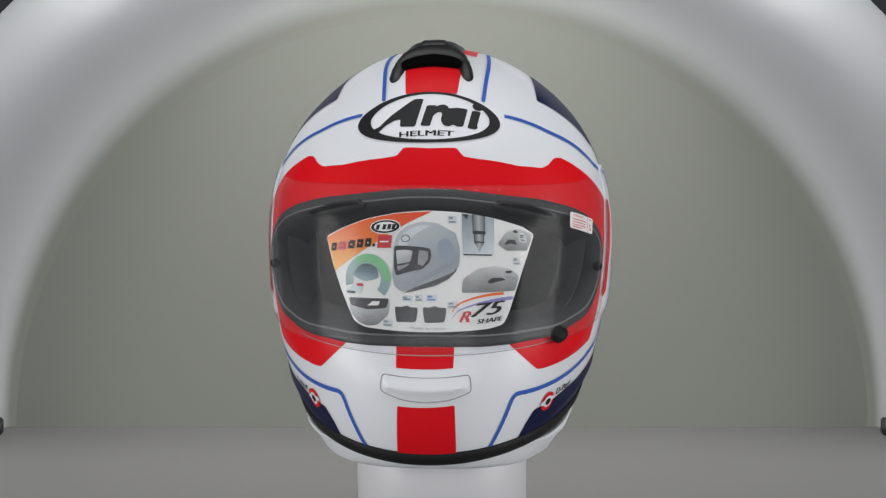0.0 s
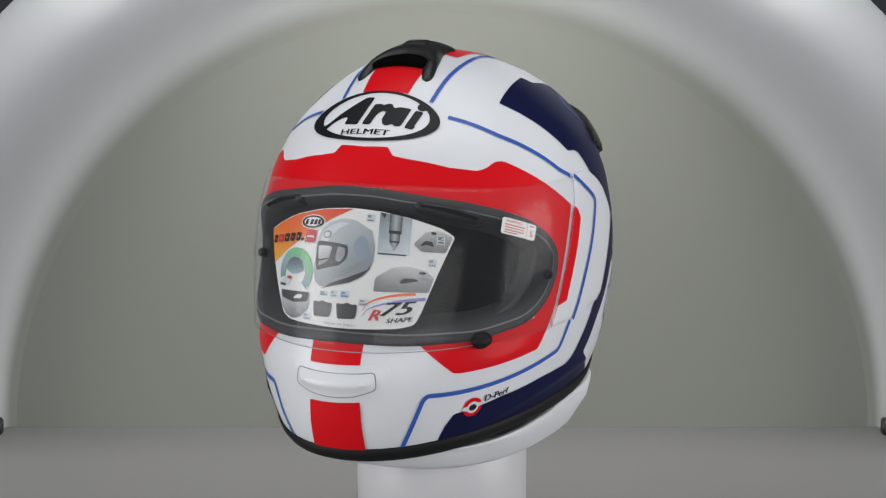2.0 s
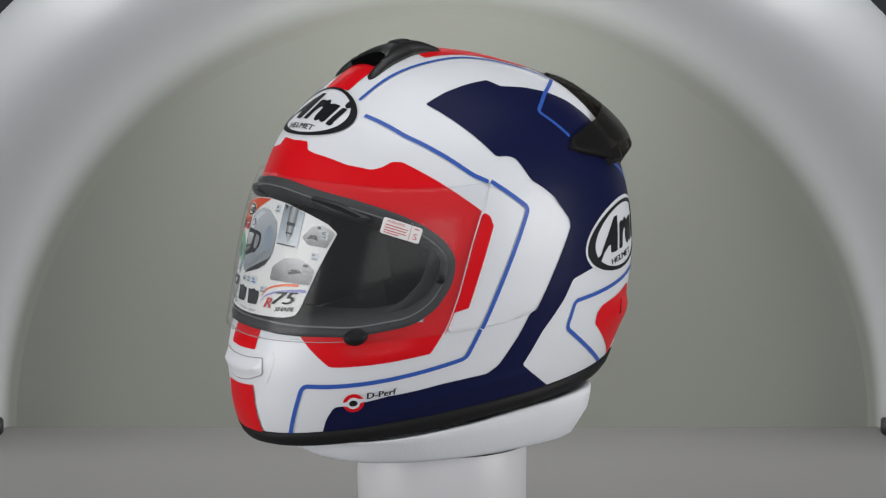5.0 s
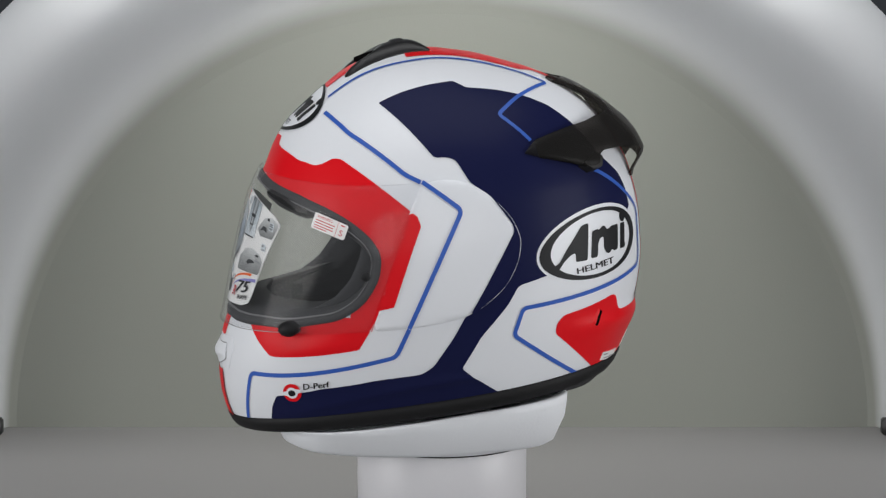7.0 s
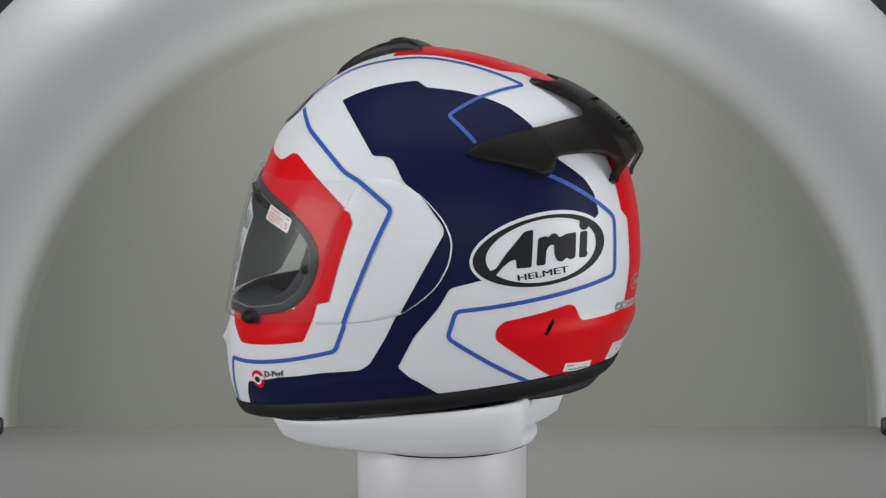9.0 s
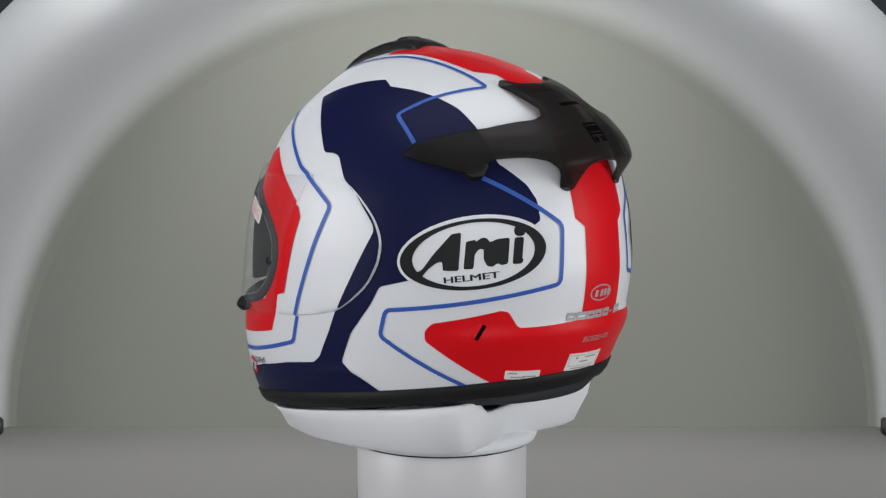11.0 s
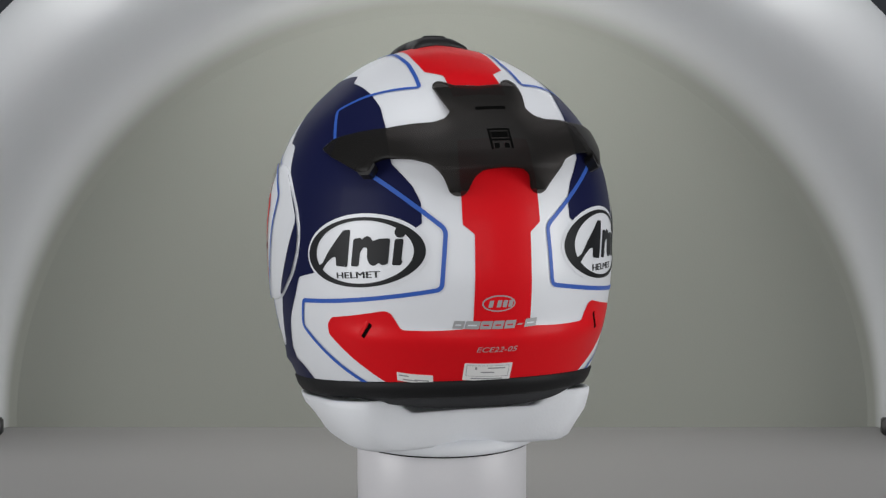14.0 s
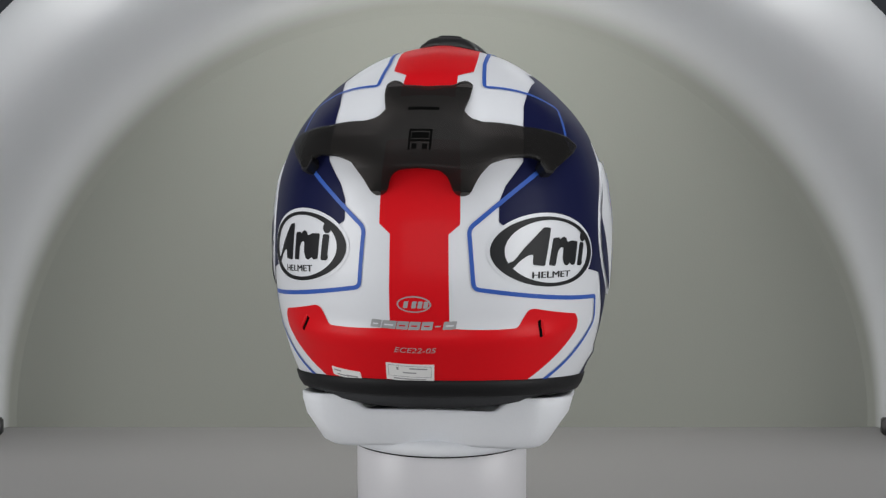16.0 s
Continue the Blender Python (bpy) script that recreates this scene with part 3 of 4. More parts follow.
RED_BACK = dirs("124.2,-21.2 124.6,-18.0 127.2,-15.8 147.4,-13.0 149.4,-13.6 152.0,-18.2 172.3,-17.6 184,-17.4 184,-33.8 165,-34.3 146.0,-35.6")
LINE_BROW = dirs("37.4,56.8 57.4,49.0 80.0,35.1 85.0,32.4")
LINE_POD = dirs("85.5,32.1 96.8,22.3 75.0,-11.3")
LINE_CHEEK = dirs("74.8,-11.9 69.0,-20.1 22.2,-17.9 15.4,-29.4")
LINE_TOP = dirs("30.0,62.6 41.0,69.3 60,74.2 92,76.6 120,75.3 136,71.3 150.0,63.9 156.4,55.1 158.8,49.4 135,49.9 121.6,47.0 127.6,36.6")
LINE_BACK = dirs("145.0,23.6 165.6,7.9 164.0,-7.2 112.6,-11.1 109.0,-19.4 119.8,-27.2 138.2,-36.6")
LINE_BACK_RIGHT = dirs("146.6,23.6 167.6,7.9 166.0,-7.2 113.6,-11.1 109.4,-19.4 119.8,-27.2 138.2,-36.6")
POD = dirs("85.5,32.1 94.3,32.2 101.6,29.9 107.9,24.3 113.0,16.9 114.7,10.5 112.8,3.8 108.1,-2.7 101.9,-7.1 93.9,-10.9 79.9,-11.8 63.0,-10.9 68.8,0.6 75.3,15.8")
POD_NAVY = dirs("102.0,29.3 107.4,24.2 112.4,16.8 114.0,10.5 112.2,4.0 107.6,-2.4 101.5,-6.7 94.4,-10.4 112.2,13.2 112.2,15.3 106.2,25.7")
POD_RED = dirs("83.2,19.6 71.4,-3.9 66.8,-4.4 63.4,-10.5 63.2,-10.5 69.0,0.6 75.5,15.8 79.8,23.3 81.0,23.7 82.5,22.6")

COVER = 0.0021
for s, at in SIDES:
    paint("navy_panel", side_chart[s], rounded(side_chart[s].flat(at(NAVY_BODY)), 3.0), NAVY, 0.0004, helmet, "dark navy side panel", 3.5)
    paint("navy_strip", low_side[s], low_side[s].flat(at(NAVY_LOW)), NAVY, 0.0004, helmet, "dark navy strip along the rim", 2.5, 2)
    paint("red_brow", front_side[s], rounded(front_side[s].flat(at(RED_BROW)), 2.5), RED, 0.0003, helmet, "red band over and beside the eye opening")
    paint("red_cheek", front_side[s], rounded(front_side[s].flat(at(RED_CHEEK)), 2.0), RED, 0.0003, helmet, "red cheek panel", 2.2)
    ch = Chart(s * 152, -22)
    paint("red_back", ch, rounded(ch.flat(at(RED_BACK)), 3.0), RED, 0.0004, helmet, "red lower back panel", 2.5)
    line("pinstripe", at(LINE_BROW), 3.1, BLUE, 0.0006, helmet)
    line("pinstripe", at(LINE_CHEEK), 3.1, BLUE, 0.0006, helmet, 5.0)
    line("pinstripe", at(LINE_TOP[:7]), 2.9, BLUE, 0.0006, helmet, 12.0)
    line("pinstripe", at(LINE_TOP[6:]), 2.9, BLUE, 0.0006, helmet, 4.0)
    line("pinstripe", at(LINE_BACK if s > 0 else LINE_BACK_RIGHT), 3.1, BLUE, 0.0006, helmet, 5.0)
    # the raised cover over the visor's hinge
    pod = slab("visor_cover", side_chart[s], rounded(side_chart[s].flat(at(POD)), 9.0, 6), WHITE, lambda d, e: COVER - 0.0016 * np.clip(1 - e / 2.0, 0, 1) ** 2, lambda d, e: np.full(len(d), -0.0006), helmet,
               "navy and white hinge cover")
    paint("navy_panel", side_chart[s], rounded(side_chart[s].flat(at(POD_NAVY)), 6.0, 5), NAVY, COVER + 0.0005, pod, step=2.5)
    paint("red_panel", side_chart[s], rounded(side_chart[s].flat(at(POD_RED)), 1.0), RED, COVER + 0.0006, pod, step=4)
    line("pinstripe", at(LINE_POD), 3.1, BLUE, COVER + 0.0008, pod, 4.0)

# red stripes along the middle
top_chart, chin_chart, back_chart, crown = Chart(0, 62), Chart(0, -18), Chart(180, 5), Chart(180, 72)
paint("red_stripe", chin_chart, chin_chart.flat(dirs("-6.6,-17.7 6.8,-17.4 7.2,-29.9 -6.9,-30.0")), RED, 0.0011, helmet, r=0.8)
paint("red_stripe", chin_chart, chin_chart.flat(dirs("-7.6,-4.4 7.2,-4.4 6.7,-9.8 -7.2,-9.9")), RED, 0.0004, helmet, r=0.8)
paint("red_stripe", Chart(0, 72), [(-20.6, -13.8), (17.4, -13.8), (19.5, 24), (-22.5, 24)], RED, 0.0004, helmet, r=0.8)
paint("red_stripe", crown, crown.flat(dirs("160.3,57.6 168.6,54.4 170.6,44 -170.6,44 -168.6,54.4 -160.3,57.6 -150.5,68 -129,77 -90,80 90,80 129,77 150.5,68")), RED, 0.0004, helmet, r=1.2)
paint("red_stripe", back_chart, back_chart.flat(dirs("169.8,30 169.8,8.9 172.7,6.4 172.5,-3.5 171.9,-18.5 -171.9,-18.5 -172.5,-3.5 -172.7,6.4 -169.8,8.9 -169.8,30")), RED, 0.0004, helmet, r=0.8)


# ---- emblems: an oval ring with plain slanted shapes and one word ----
def emblem(chart, a, b, lift, parent, border=2.7):
    ob = paint("emblem", chart, ellipse(a + border, b + border), WHITE, lift, parent, "white oval emblem with a black ring", 4)
    ko, ki = ellipse(a, b, 64), ellipse(a * 0.815, b * 0.895, 64, 0.024 * a, 0.2)
    d = np.concatenate([chart.way(ko), chart.way((ko * 0.5 + ki * 0.5)), chart.way(ki)])
    solid("oval_ring", shell(d, lift + 0.0003), [(f[0], f[3], f[2], f[1]) for f in grid_faces(3, 64, True)], BLACK, ob)
    k = a / 55.0
    for shape in ([(-44, -12), (-39, -14), (-31, -6.5), (-24, -2.5), (-19.5, -2), (-20, -9), (-8.5, -10), (-3.5, 17), (-10.5, 17), (-27, 3), (-36, -6.5), (-44, -9)],
                  [(-4.8, -9.4), (2.2, -9.8), (4.2, 0.5), (7.4, 3.8), (10.6, 3.4), (9.8, -4.0), (11.8, -8.6), (15.4, -9.8), (19.4, -7.4), (21.6, -9.4), (26.4, -8.6), (29.0, 9.0), (20.5, 9.2), (15.2, 7.6), (13.6, 10.6),
                   (10.5, 11.6), (5.8, 9.2), (5.6, 10.6), (-1.0, 10.2)],
                  [(29.4, -9.4), (36.0, -9.8), (37.6, -7.0), (36.6, -6.2), (39.0, 8.4), (32.4, 8.6)]):
        paint("emblem_shape", chart, np.array(shape) * k, BLACK, lift + 0.0003, ob, step=5, r=1.6 * k)
    paint("emblem_shape", chart, ellipse(4.2 * k, 3.9 * k, 20, 36.5 * k, 13.0 * k), BLACK, lift + 0.0003, ob)
    lettering("HELMET", chart, -20.0 * k, -18.6 * k, 4.6 * k, BLACK, lift + 0.0003, ob, 39.5 * k, 1.0, bold=0.55)
    return ob


emblem(Chart(0, 57, 0, -3.0, 4.0), 54.0, 23.6, 0.0004, helmet, -0.4)
emblem(Chart(142, 4, 0, -6.0, -2.2), 54.6, 25.0, 0.00047, helmet)
emblem(Chart(-142, 4, 0, 1.8, -3.6), 55.2, 25.0, 0.00047, helmet)

# ---- small prints and labels at the back ----
back_low = Chart(180, -20)
small = paint("small_emblem", back_low, ellipse(12.4, 6.2, 40, -3.6, 24.6), SILVER, 0.0007, helmet, "small silver oval emblem")
paint("emblem_field", back_low, ellipse(11.3, 5.2, 40, -3.6, 24.6), RED, 0.0009, small)
for x in (-11.5, -5.5, -1.2, 3.0):
    paint("emblem_shape", back_low, bar(x, 21.8, x + 3.2, 27.0, 1.0), SILVER, 0.0011, small, r=0.5)
for x, w in ((-37, 8.0), (-28, 10.5), (-17, 8.5), (-8, 8), (1, 8), (10.5, 4), (16.5, 9.5)):
    h = (7.6, 8.6) if w < 5 else (5.6, 11.6)
    paint("model_mark", back_low, bar(x, h[0], x + w, h[1], 1.4), SILVER, 0.0008, helmet, "silver printed mark", r=0.6)
    if w > 5:
        paint("model_mark_gap", back_low, bar(x + 2.2, 7.9, x + w - 1.6, 8.9, 0.3), RED if -14 < x + w / 2 < 12 else WHITE, 0.0010, helmet, "gap in the silver mark")
lettering("ECE22-05", back_low, -18.2, -11.6, 4.2, SILVER, 0.0007, helmet, 30, 0, "silver approval lettering", 0.25)


def sticker(chart, corners, bars, label, border=None):
    ob = slab("label_sticker", chart, corners, PAPER, lambda d, e: np.full(len(d), 0.0009), lambda d, e: np.full(len(d), 0.0003), helmet, label, 5, 0.4)
    for b in bars:
        paint("print_bar", chart, bar(*b), HAIRLINE, 0.00105, ob)
    if border:
        x0, y0, x1, y1 = border
        for b in ((x0, y0, x1, y0 + 0.35), (x0, y1 - 0.35, x1, y1), (x0, y0, x0 + 0.35, y1), (x1 - 0.35, y0, x1, y1)):
            paint("print_border", chart, bar(*b), HAIRLINE, 0.00105, ob)
    return ob


sticker(Chart(180, -20, -0.5), [(-26.0, -37.0), (9.8, -36.6), (10.2, -21.6), (-25.6, -21.8)],
        [(-17.6, -27.0, -16.0, -24.6), (-8, -26.0, 5, -24.9), (-13, -29.8, -3, -28.7), (-20, -35.4, 4, -34.4)], "white paper size label with a thin border", (-24, -33, 8, -23.2))
sticker(Chart(154.5, -32.5, -3.0), [(-13.4, -3.6), (13.0, -3.4), (13.0, 3.6), (-13.4, 3.4)], [(-11.6, 0.9, -4.5, 2.0), (-9, -2.2, 2, -1.2), (0, -1.6, 10, -0.5)], "small white paper label at the back rim")

for s in (1, -1):
    ch = Chart(141.0 if s > 0 else -144.0, -18.8, -38 if s > 0 else 12)
    slab("exhaust_hood", ch, bar(*((-4.2, -6.4, -0.7, 5.8) if s > 0 else (0.7, -6.4, 4.2, 5.8))), RED, lambda d, e: 0.0004 + 0.0010 * ease(e, 0, 1.6), lambda d, e: np.full(len(d), -0.001), helmet, "low red hood beside a vent slot", 1.0, 1.2)
    slab("exhaust_slot", ch, bar(-1.5, -6.0, 1.5, 6.0), VOID, lambda d, e: np.full(len(d), 0.0006), lambda d, e: np.full(len(d), -0.001), helmet, "narrow dark vent slot", 2, 0.8)
    # round mark with bars beside it, low on the cheek
    ch = Chart(s * 34.6, -24.4, s * -9.0)
    mark = paint("round_mark", ch, ellipse(7.2, 6.8, 32), RED, 0.0009, helmet, "red and white round mark")
    paint("mark_field", ch, ellipse(4.5, 4.2, 24), WHITE, 0.0012, mark)
    paint("mark_gap", ch, [(-7.6, -1.2), (-3, -2.6), (7.6, 0.2), (7.6, 2.2), (3, 2.8), (-7.6, 0.8)], WHITE, 0.0011, mark)
    paint("mark_core", ch, ellipse(2.9, 2.3, 20), BLACK, 0.0014, mark)
    lettering("D-Perf", ch, 9.0 if s > 0 else -30.5, 1.7, 4.7, BLACK, 0.0008, helmet, 21.5, 0, "small black lettering", 0.12, bold=0.5)

# ---- fittings: vents, spoiler, visor ----
# chin vent with its outlined shutter
ch = Chart(0, -13.5)
CHIN = rounded([(-42, 10), (42, 10), (43, 2), (34, -13), (18, -16), (-18, -16), (-34, -13), (-43, 2)], 5)


def chin_lift(d):
    e = edge_distance(ch.flat(d), CHIN)
    return 0.0003 + 0.0020 * ease(e, 0, 13.0) * np.clip((elevation(d / np.linalg.norm(d, axis=1, keepdims=True)) + 20.0) / 9.0, 0.1, 1)


vent = slab("chin_vent", ch, CHIN, WHITE, lambda d, e: chin_lift(d), lambda d, e: np.full(len(d), -0.0008), helmet, "white chin vent", 2.0)
SHUTTER = [(-31.0, 5.6), (31.0, 5.6), (31.5, -4.6), (16, -8.0), (0, -9.0), (-16, -8.0), (-31.5, -4.6)]
line("shutter_gap", ch.way([(-31.9, 6.1), (-15, 5.8), (0, 5.7), (15, 5.8), (31.9, 6.1), (32.2, -4.9), (16, -8.5), (0, -9.5), (-16, -8.5), (-32.2, -4.9)]), 0.7, HAIRLINE, lambda d: chin_lift(d) + 0.0004, vent, 3.0, True, "thin grey gap round the vent shutter")
slab("shutter", ch, SHUTTER, WHITE, lambda d, e: chin_lift(d) + 0.0007 + 0.0028 * np.exp(-((ch.flat(d)[:, 1] - 1.0) / 5.0) ** 2) * ease(e, 0, 7), lambda d, e: chin_lift(d) - 0.0008, vent, "white vent shutter, nearly closed", 2.0, 3.0)
paint("seam", Chart(0, -6), Chart(0, -6).flat(way(np.concatenate([np.linspace(-40, 40, 41), np.linspace(40, -40, 41)]),
      np.concatenate([-7.0 - 1.6 * (np.linspace(-40, 40, 41) / 40) ** 2, -7.18 - 1.6 * (np.linspace(40, -40, 41) / 40) ** 2]))), HAIRLINE, 0.0007, helmet, "fine seam below the visor", 4)

# front duct on the crown: a horseshoe that opens to the front
ct = Chart(0, 90, 0, -3.2, 0)
half = [(0, -21.5), (13, -24.5), (21, -29), (23.5, -40), (28, -49), (33, -51), (36, -46), (34, -36), (28.5, -18), (23.5, -4), (22.5, 8), (24, 16), (22.5, 20), (17, 19), (9, 17.5), (0, 17)]
shoe = np.array([(x, y) for x, y in half] + [(-x, y) for x, y in half[-2:0:-1]]) * (0.92, 1)
slab("crown_vent", ct, shoe, PLASTIC, lambda d, e: 0.0010 + 0.0068 * (1 - (1 - np.clip(e / 12.0, 0, 1)) ** 2) ** 0.6 * np.clip((ct.flat(d)[:, 1] + 60) / 32, 0.3, 1) * (1 - 0.55 * ease(ct.flat(d)[:, 1], 2, 20)), lambda d, e: np.full(len(d), -0.0008), helmet, "black plastic crown air vent", 2.5, 2.5)
slab("vent_intake", ct, np.array([(-23, -28), (-13, -23), (0, -20), (13, -23), (23, -28), (22, -36), (-22, -36)]), VOID, lambda d, e: np.full(len(d), 0.0042), lambda d, e: np.full(len(d), -0.0008), helmet, "dark air intake mouth", 4, 1)
slab("vent_slider", ct, np.array(bar(-10, -9, 10, 3)), PLASTIC, lambda d, e: 0.0074 + 0.0020 * np.clip(e / 2.0, 0, 1), lambda d, e: np.full(len(d), 0.004), helmet, "small black vent slider", 2.5, 1.5)

# the smoked spoiler at the back
SPOILER_HALF = "180,46.6 171.3,47.6 168.6,49.8 165.4,50.8 163.4,49.0 165.8,43 168.6,37.0 167,34.6 163.5,33.7 150,34.7 138,35.9 128,36.0 123.0,33.8 128.5,30.8 142.5,23.4 145.5,23.2 147.2,25.6 150,26.0 158,24.4 162.5,22.6 165.6,19.4 167.2,16.6 168.6,15.8 170.6,15.9 171.8,17.2 173.0,19.2 175,20.3 180,20.7"
sd = dirs(SPOILER_HALF)
sp_chart = Chart(180, 36)
sp = sp_chart.flat(np.concatenate([sd, mirror(sd)[1:-1]]))


def spoiler_lift(d):
    """The wing lies on the shell at its horns and tips and stands well clear of it at its trailing edge."""
    el, az = elevation(d), np.abs(azimuth(d))
    rear = 0.12 * ease(az, 121, 135) + 0.88 * ease(az, 126, 172)
    foot = 0.0135 * ease(21.0 - el, 0.0, 4.6) * (az > 160)
    return 0.0022 + rear * 0.0135 * np.clip((49 - el) / 24, 0, 1) - foot


spoiler = slab("rear_spoiler", sp_chart, sp, SMOKE, lambda d, e: spoiler_lift(d) + 0.0010 * np.clip(e / 3.0, 0, 1) ** 0.6, lambda d, e: np.clip(spoiler_lift(d) - 0.0024, -0.0006, 1), helmet, "smoked black plastic rear spoiler", 2.5, 2.5)
for s, at in SIDES:
    lc = Chart(s * 144, 24)
    slab("spoiler_tip", lc, lc.flat(at(dirs("140.2,25.2 142.6,22.8 145.6,22.4 147.4,24.6 146.0,26.6"))), PLASTIC, lambda d, e: spoiler_lift(d) + 0.0002, lambda d, e: np.full(len(d), -0.0004), spoiler, "dark end of the wing, turned down to the shell", 2.0, 1.2)
on_spoiler = lambda d: spoiler_lift(d) + 0.0013
sc = Chart(180, 33)
paint("spoiler_slot", sc, bar(-10.5, 9.5, 10.5, 12.6), VOID, on_spoiler, spoiler, "black slot in the spoiler", 4, 0.8)
for b in (bar(-7.5, -25.0, -6.1, -8.5), bar(6.1, -25.0, 7.5, -8.5), bar(-7.5, -10.0, 7.5, -8.5), bar(-7.5, -18.6, 7.5, -17.2), bar(-5.6, -16.0, 5.6, -11.4), bar(-5.0, -24.4, -1.8, -20.6), bar(1.8, -24.4, 5.0, -20.6)):
    paint("spoiler_latch", sc, b, VOID, on_spoiler, spoiler, "black latch outline on the spoiler")

# brow vents inside the eye opening
for s, at in SIDES:
    bc = Chart(s * 33, 29.5)
    brow = slab("brow_vent", bc, bc.flat(at(dirs("21.0,31.6 23,32.6 34,30.4 43.5,26.6 44.6,25.4 41,25.0 31,27.6 22,30.2"))), PLASTIC, lambda d, e: 0.0022 + 0.0026 * np.clip(e / 2.0, 0, 1), lambda d, e: np.full(len(d), -0.006), helmet,
                "black plastic brow vent", 2.0, 1.0)
    slab("vent_slot", bc, bc.flat(at(dirs("23.0,31.5 33.6,29.5 41.4,26.4 40.4,25.9 32,28.6 23.4,30.8"))), VOID, lambda d, e: np.full(len(d), 0.0051), lambda d, e: np.full(len(d), 0.002), brow, "dark slot", 2.0, 0.4)
    # cheek pad inside the opening
    pc = Chart(s * 58, 2)
    slab("cheek_pad", pc, rounded(pc.flat(at(dirs("30,-14 30,-3.8 44,-2.6 51,0.2 57,5.6 61,12.5 62.5,18 70,22 98,21 98,-20 60,-18"))), 4.0), PAD, lambda d, e: -0.0065 - 0.006 * ease(e, 0, 12), lambda d, e: -0.016 - 0.016 * ease(e, 0, 9), helmet,
         "grey cloth cheek pad", 3.0)
    # pin at the rear corner of the opening
    p = shell(way(np.array([s * 63.8]), np.array([6.4])), 0.0012)[0]
    bm = bmesh.new()
    bmesh.ops.create_uvsphere(bm, u_segments=16, v_segments=10, radius=0.0036, matrix=Matrix.Translation(p))
    part("visor_pin", bm, RUBBER, helmet, "small black rubber pin")


# the visor: a clear sheet in front of the opening, hinged under the side covers
def visor_lift(d):
    az, el = azimuth(d), elevation(d)
    return (0.0032 + 0.0050 * np.cos(np.radians(np.clip(az, -90, 90))) ** 2) * (1 - np.where(el > 16, 0.52, 0.22) * ((el - 16) / 22) ** 2)


def visor_mesh():
    us, vs = np.linspace(-1, 1, 81), np.linspace(0, 1, 29)
    u, v = np.meshgrid(us, vs)
    reach = 62.6 + (85.2 - 62.6) * v
    az = u * reach
    k = np.abs(az)
    top = np.interp(k, (0, 20, 38, 58, 86), (37.4, 36.8, 35.2, 33.2, 31.9))
    low = np.interp(k, (0, 12, 23, 33, 50, 63), (-6.2, -6.2, -6.5, -7.6, -9.4, -10.3))
    el = low + (top - low) * v
    d = way(az, el).reshape(-1, 3)
    out = shell(d, visor_lift(d), False)
    inn = shell(d, visor_lift(d) - 0.0010, False)
    n, rows, cols = len(d), len(vs), len(us)
    faces = grid_faces(rows, cols)
    rim = [r * cols for r in range(rows)] + [(rows - 1) * cols + c for c in range(1, cols)] + [r * cols + cols - 1 for r in range(rows - 2, -1, -1)] + list(range(cols - 2, 0, -1))
    faces += [(a, b, n + b, n + a) for a, b in zip(rim, rim[1:] + rim[:1])]
    return np.concatenate([out, inn]), faces


visor = solid("visor", *visor_mesh(), GLASS, helmet, "clear plastic visor, closed")
tc = Chart(38.2, -7.0, -6)
slab("visor_tab", tc, ellipse(7.6, 5.4, 24), RUBBER, lambda d, e: visor_lift(d) + 0.0010 + 0.0040 * np.clip(e / 4.5, 0, 1) ** 0.6, lambda d, e: visor_lift(d) - 0.003, visor, "black visor opening tab", 2.0)

# warning label stuck on the visor
wc = Chart(55, 22, -22.0)
on_visor = lambda k: (lambda d: visor_lift(d) + k)
warn = slab("warning_label", wc, [(-15.8, -6.9), (11.6, -7.0), (11.8, 3.9), (-15.6, 4.2)], PAPER, lambda d, e: visor_lift(d) + 0.0005, lambda d, e: visor_lift(d) + 0.0001, visor, "white warning label printed in red", 4, 1.6)
lettering("WARNING", wc, -13.0, 1.4, 1.7, RED_PRINT, on_visor(0.0007), warn, 12.5)
for y, x1 in ((-0.6, 2.2), (-2.4, 1.6), (-4.2, 2.0), (-5.8, -3.0)):
    paint("print_bar", wc, bar(-13.4, y, x1, y + 0.6), RED_PRINT, on_visor(0.0007), warn)
paint("print_bar", wc, bar(4.0, -6.8, 4.3, 3.9), RED_PRINT, on_visor(0.0007), warn)
paint("print_bar", wc, bar(6.4, 1.9, 9.6, 2.6), RED_PRINT, on_visor(0.0007), warn)
lettering("S", wc, 6.6, -5.0, 4.2, RED_PRINT, on_visor(0.0007), warn, 2.8)

# ---- the printed card behind the visor ----
cc = Chart(0, 14)
CARD_LIFT = lambda k: (lambda d: visor_lift(d) - 0.0030 + k)
card_outline = [(-85.5, 26.5), (-67.7, 32.2), (-47.9, 37.4), (-22.2, 41.0), (0, 42.4), (24.8, 41.6), (49.9, 38.8), (74.4, 34.8), (86.5, 29.6), (72.6, 0), (59.0, -31.7), (54.7, -38.1), (43.9, -39.8), (0, -39.8), (-43.6, -39.5), (-52.5, -36.5), (-64.2, -17.6), (-76, 4.7)]
card = slab("printed_card", cc, card_outline, PAPER, lambda d, e: visor_lift(d) - 0.0030, lambda d, e: visor_lift(d) - 0.0036, helmet, "glossy printed product card behind the visor", 5, 2.5)


def print_on(p, mat, k=0.00025, r=0.0, name="card_print"):
    return paint(name, cc, np.asarray(p, float), mat, CARD_LIFT(k), card, step=6, r=r)


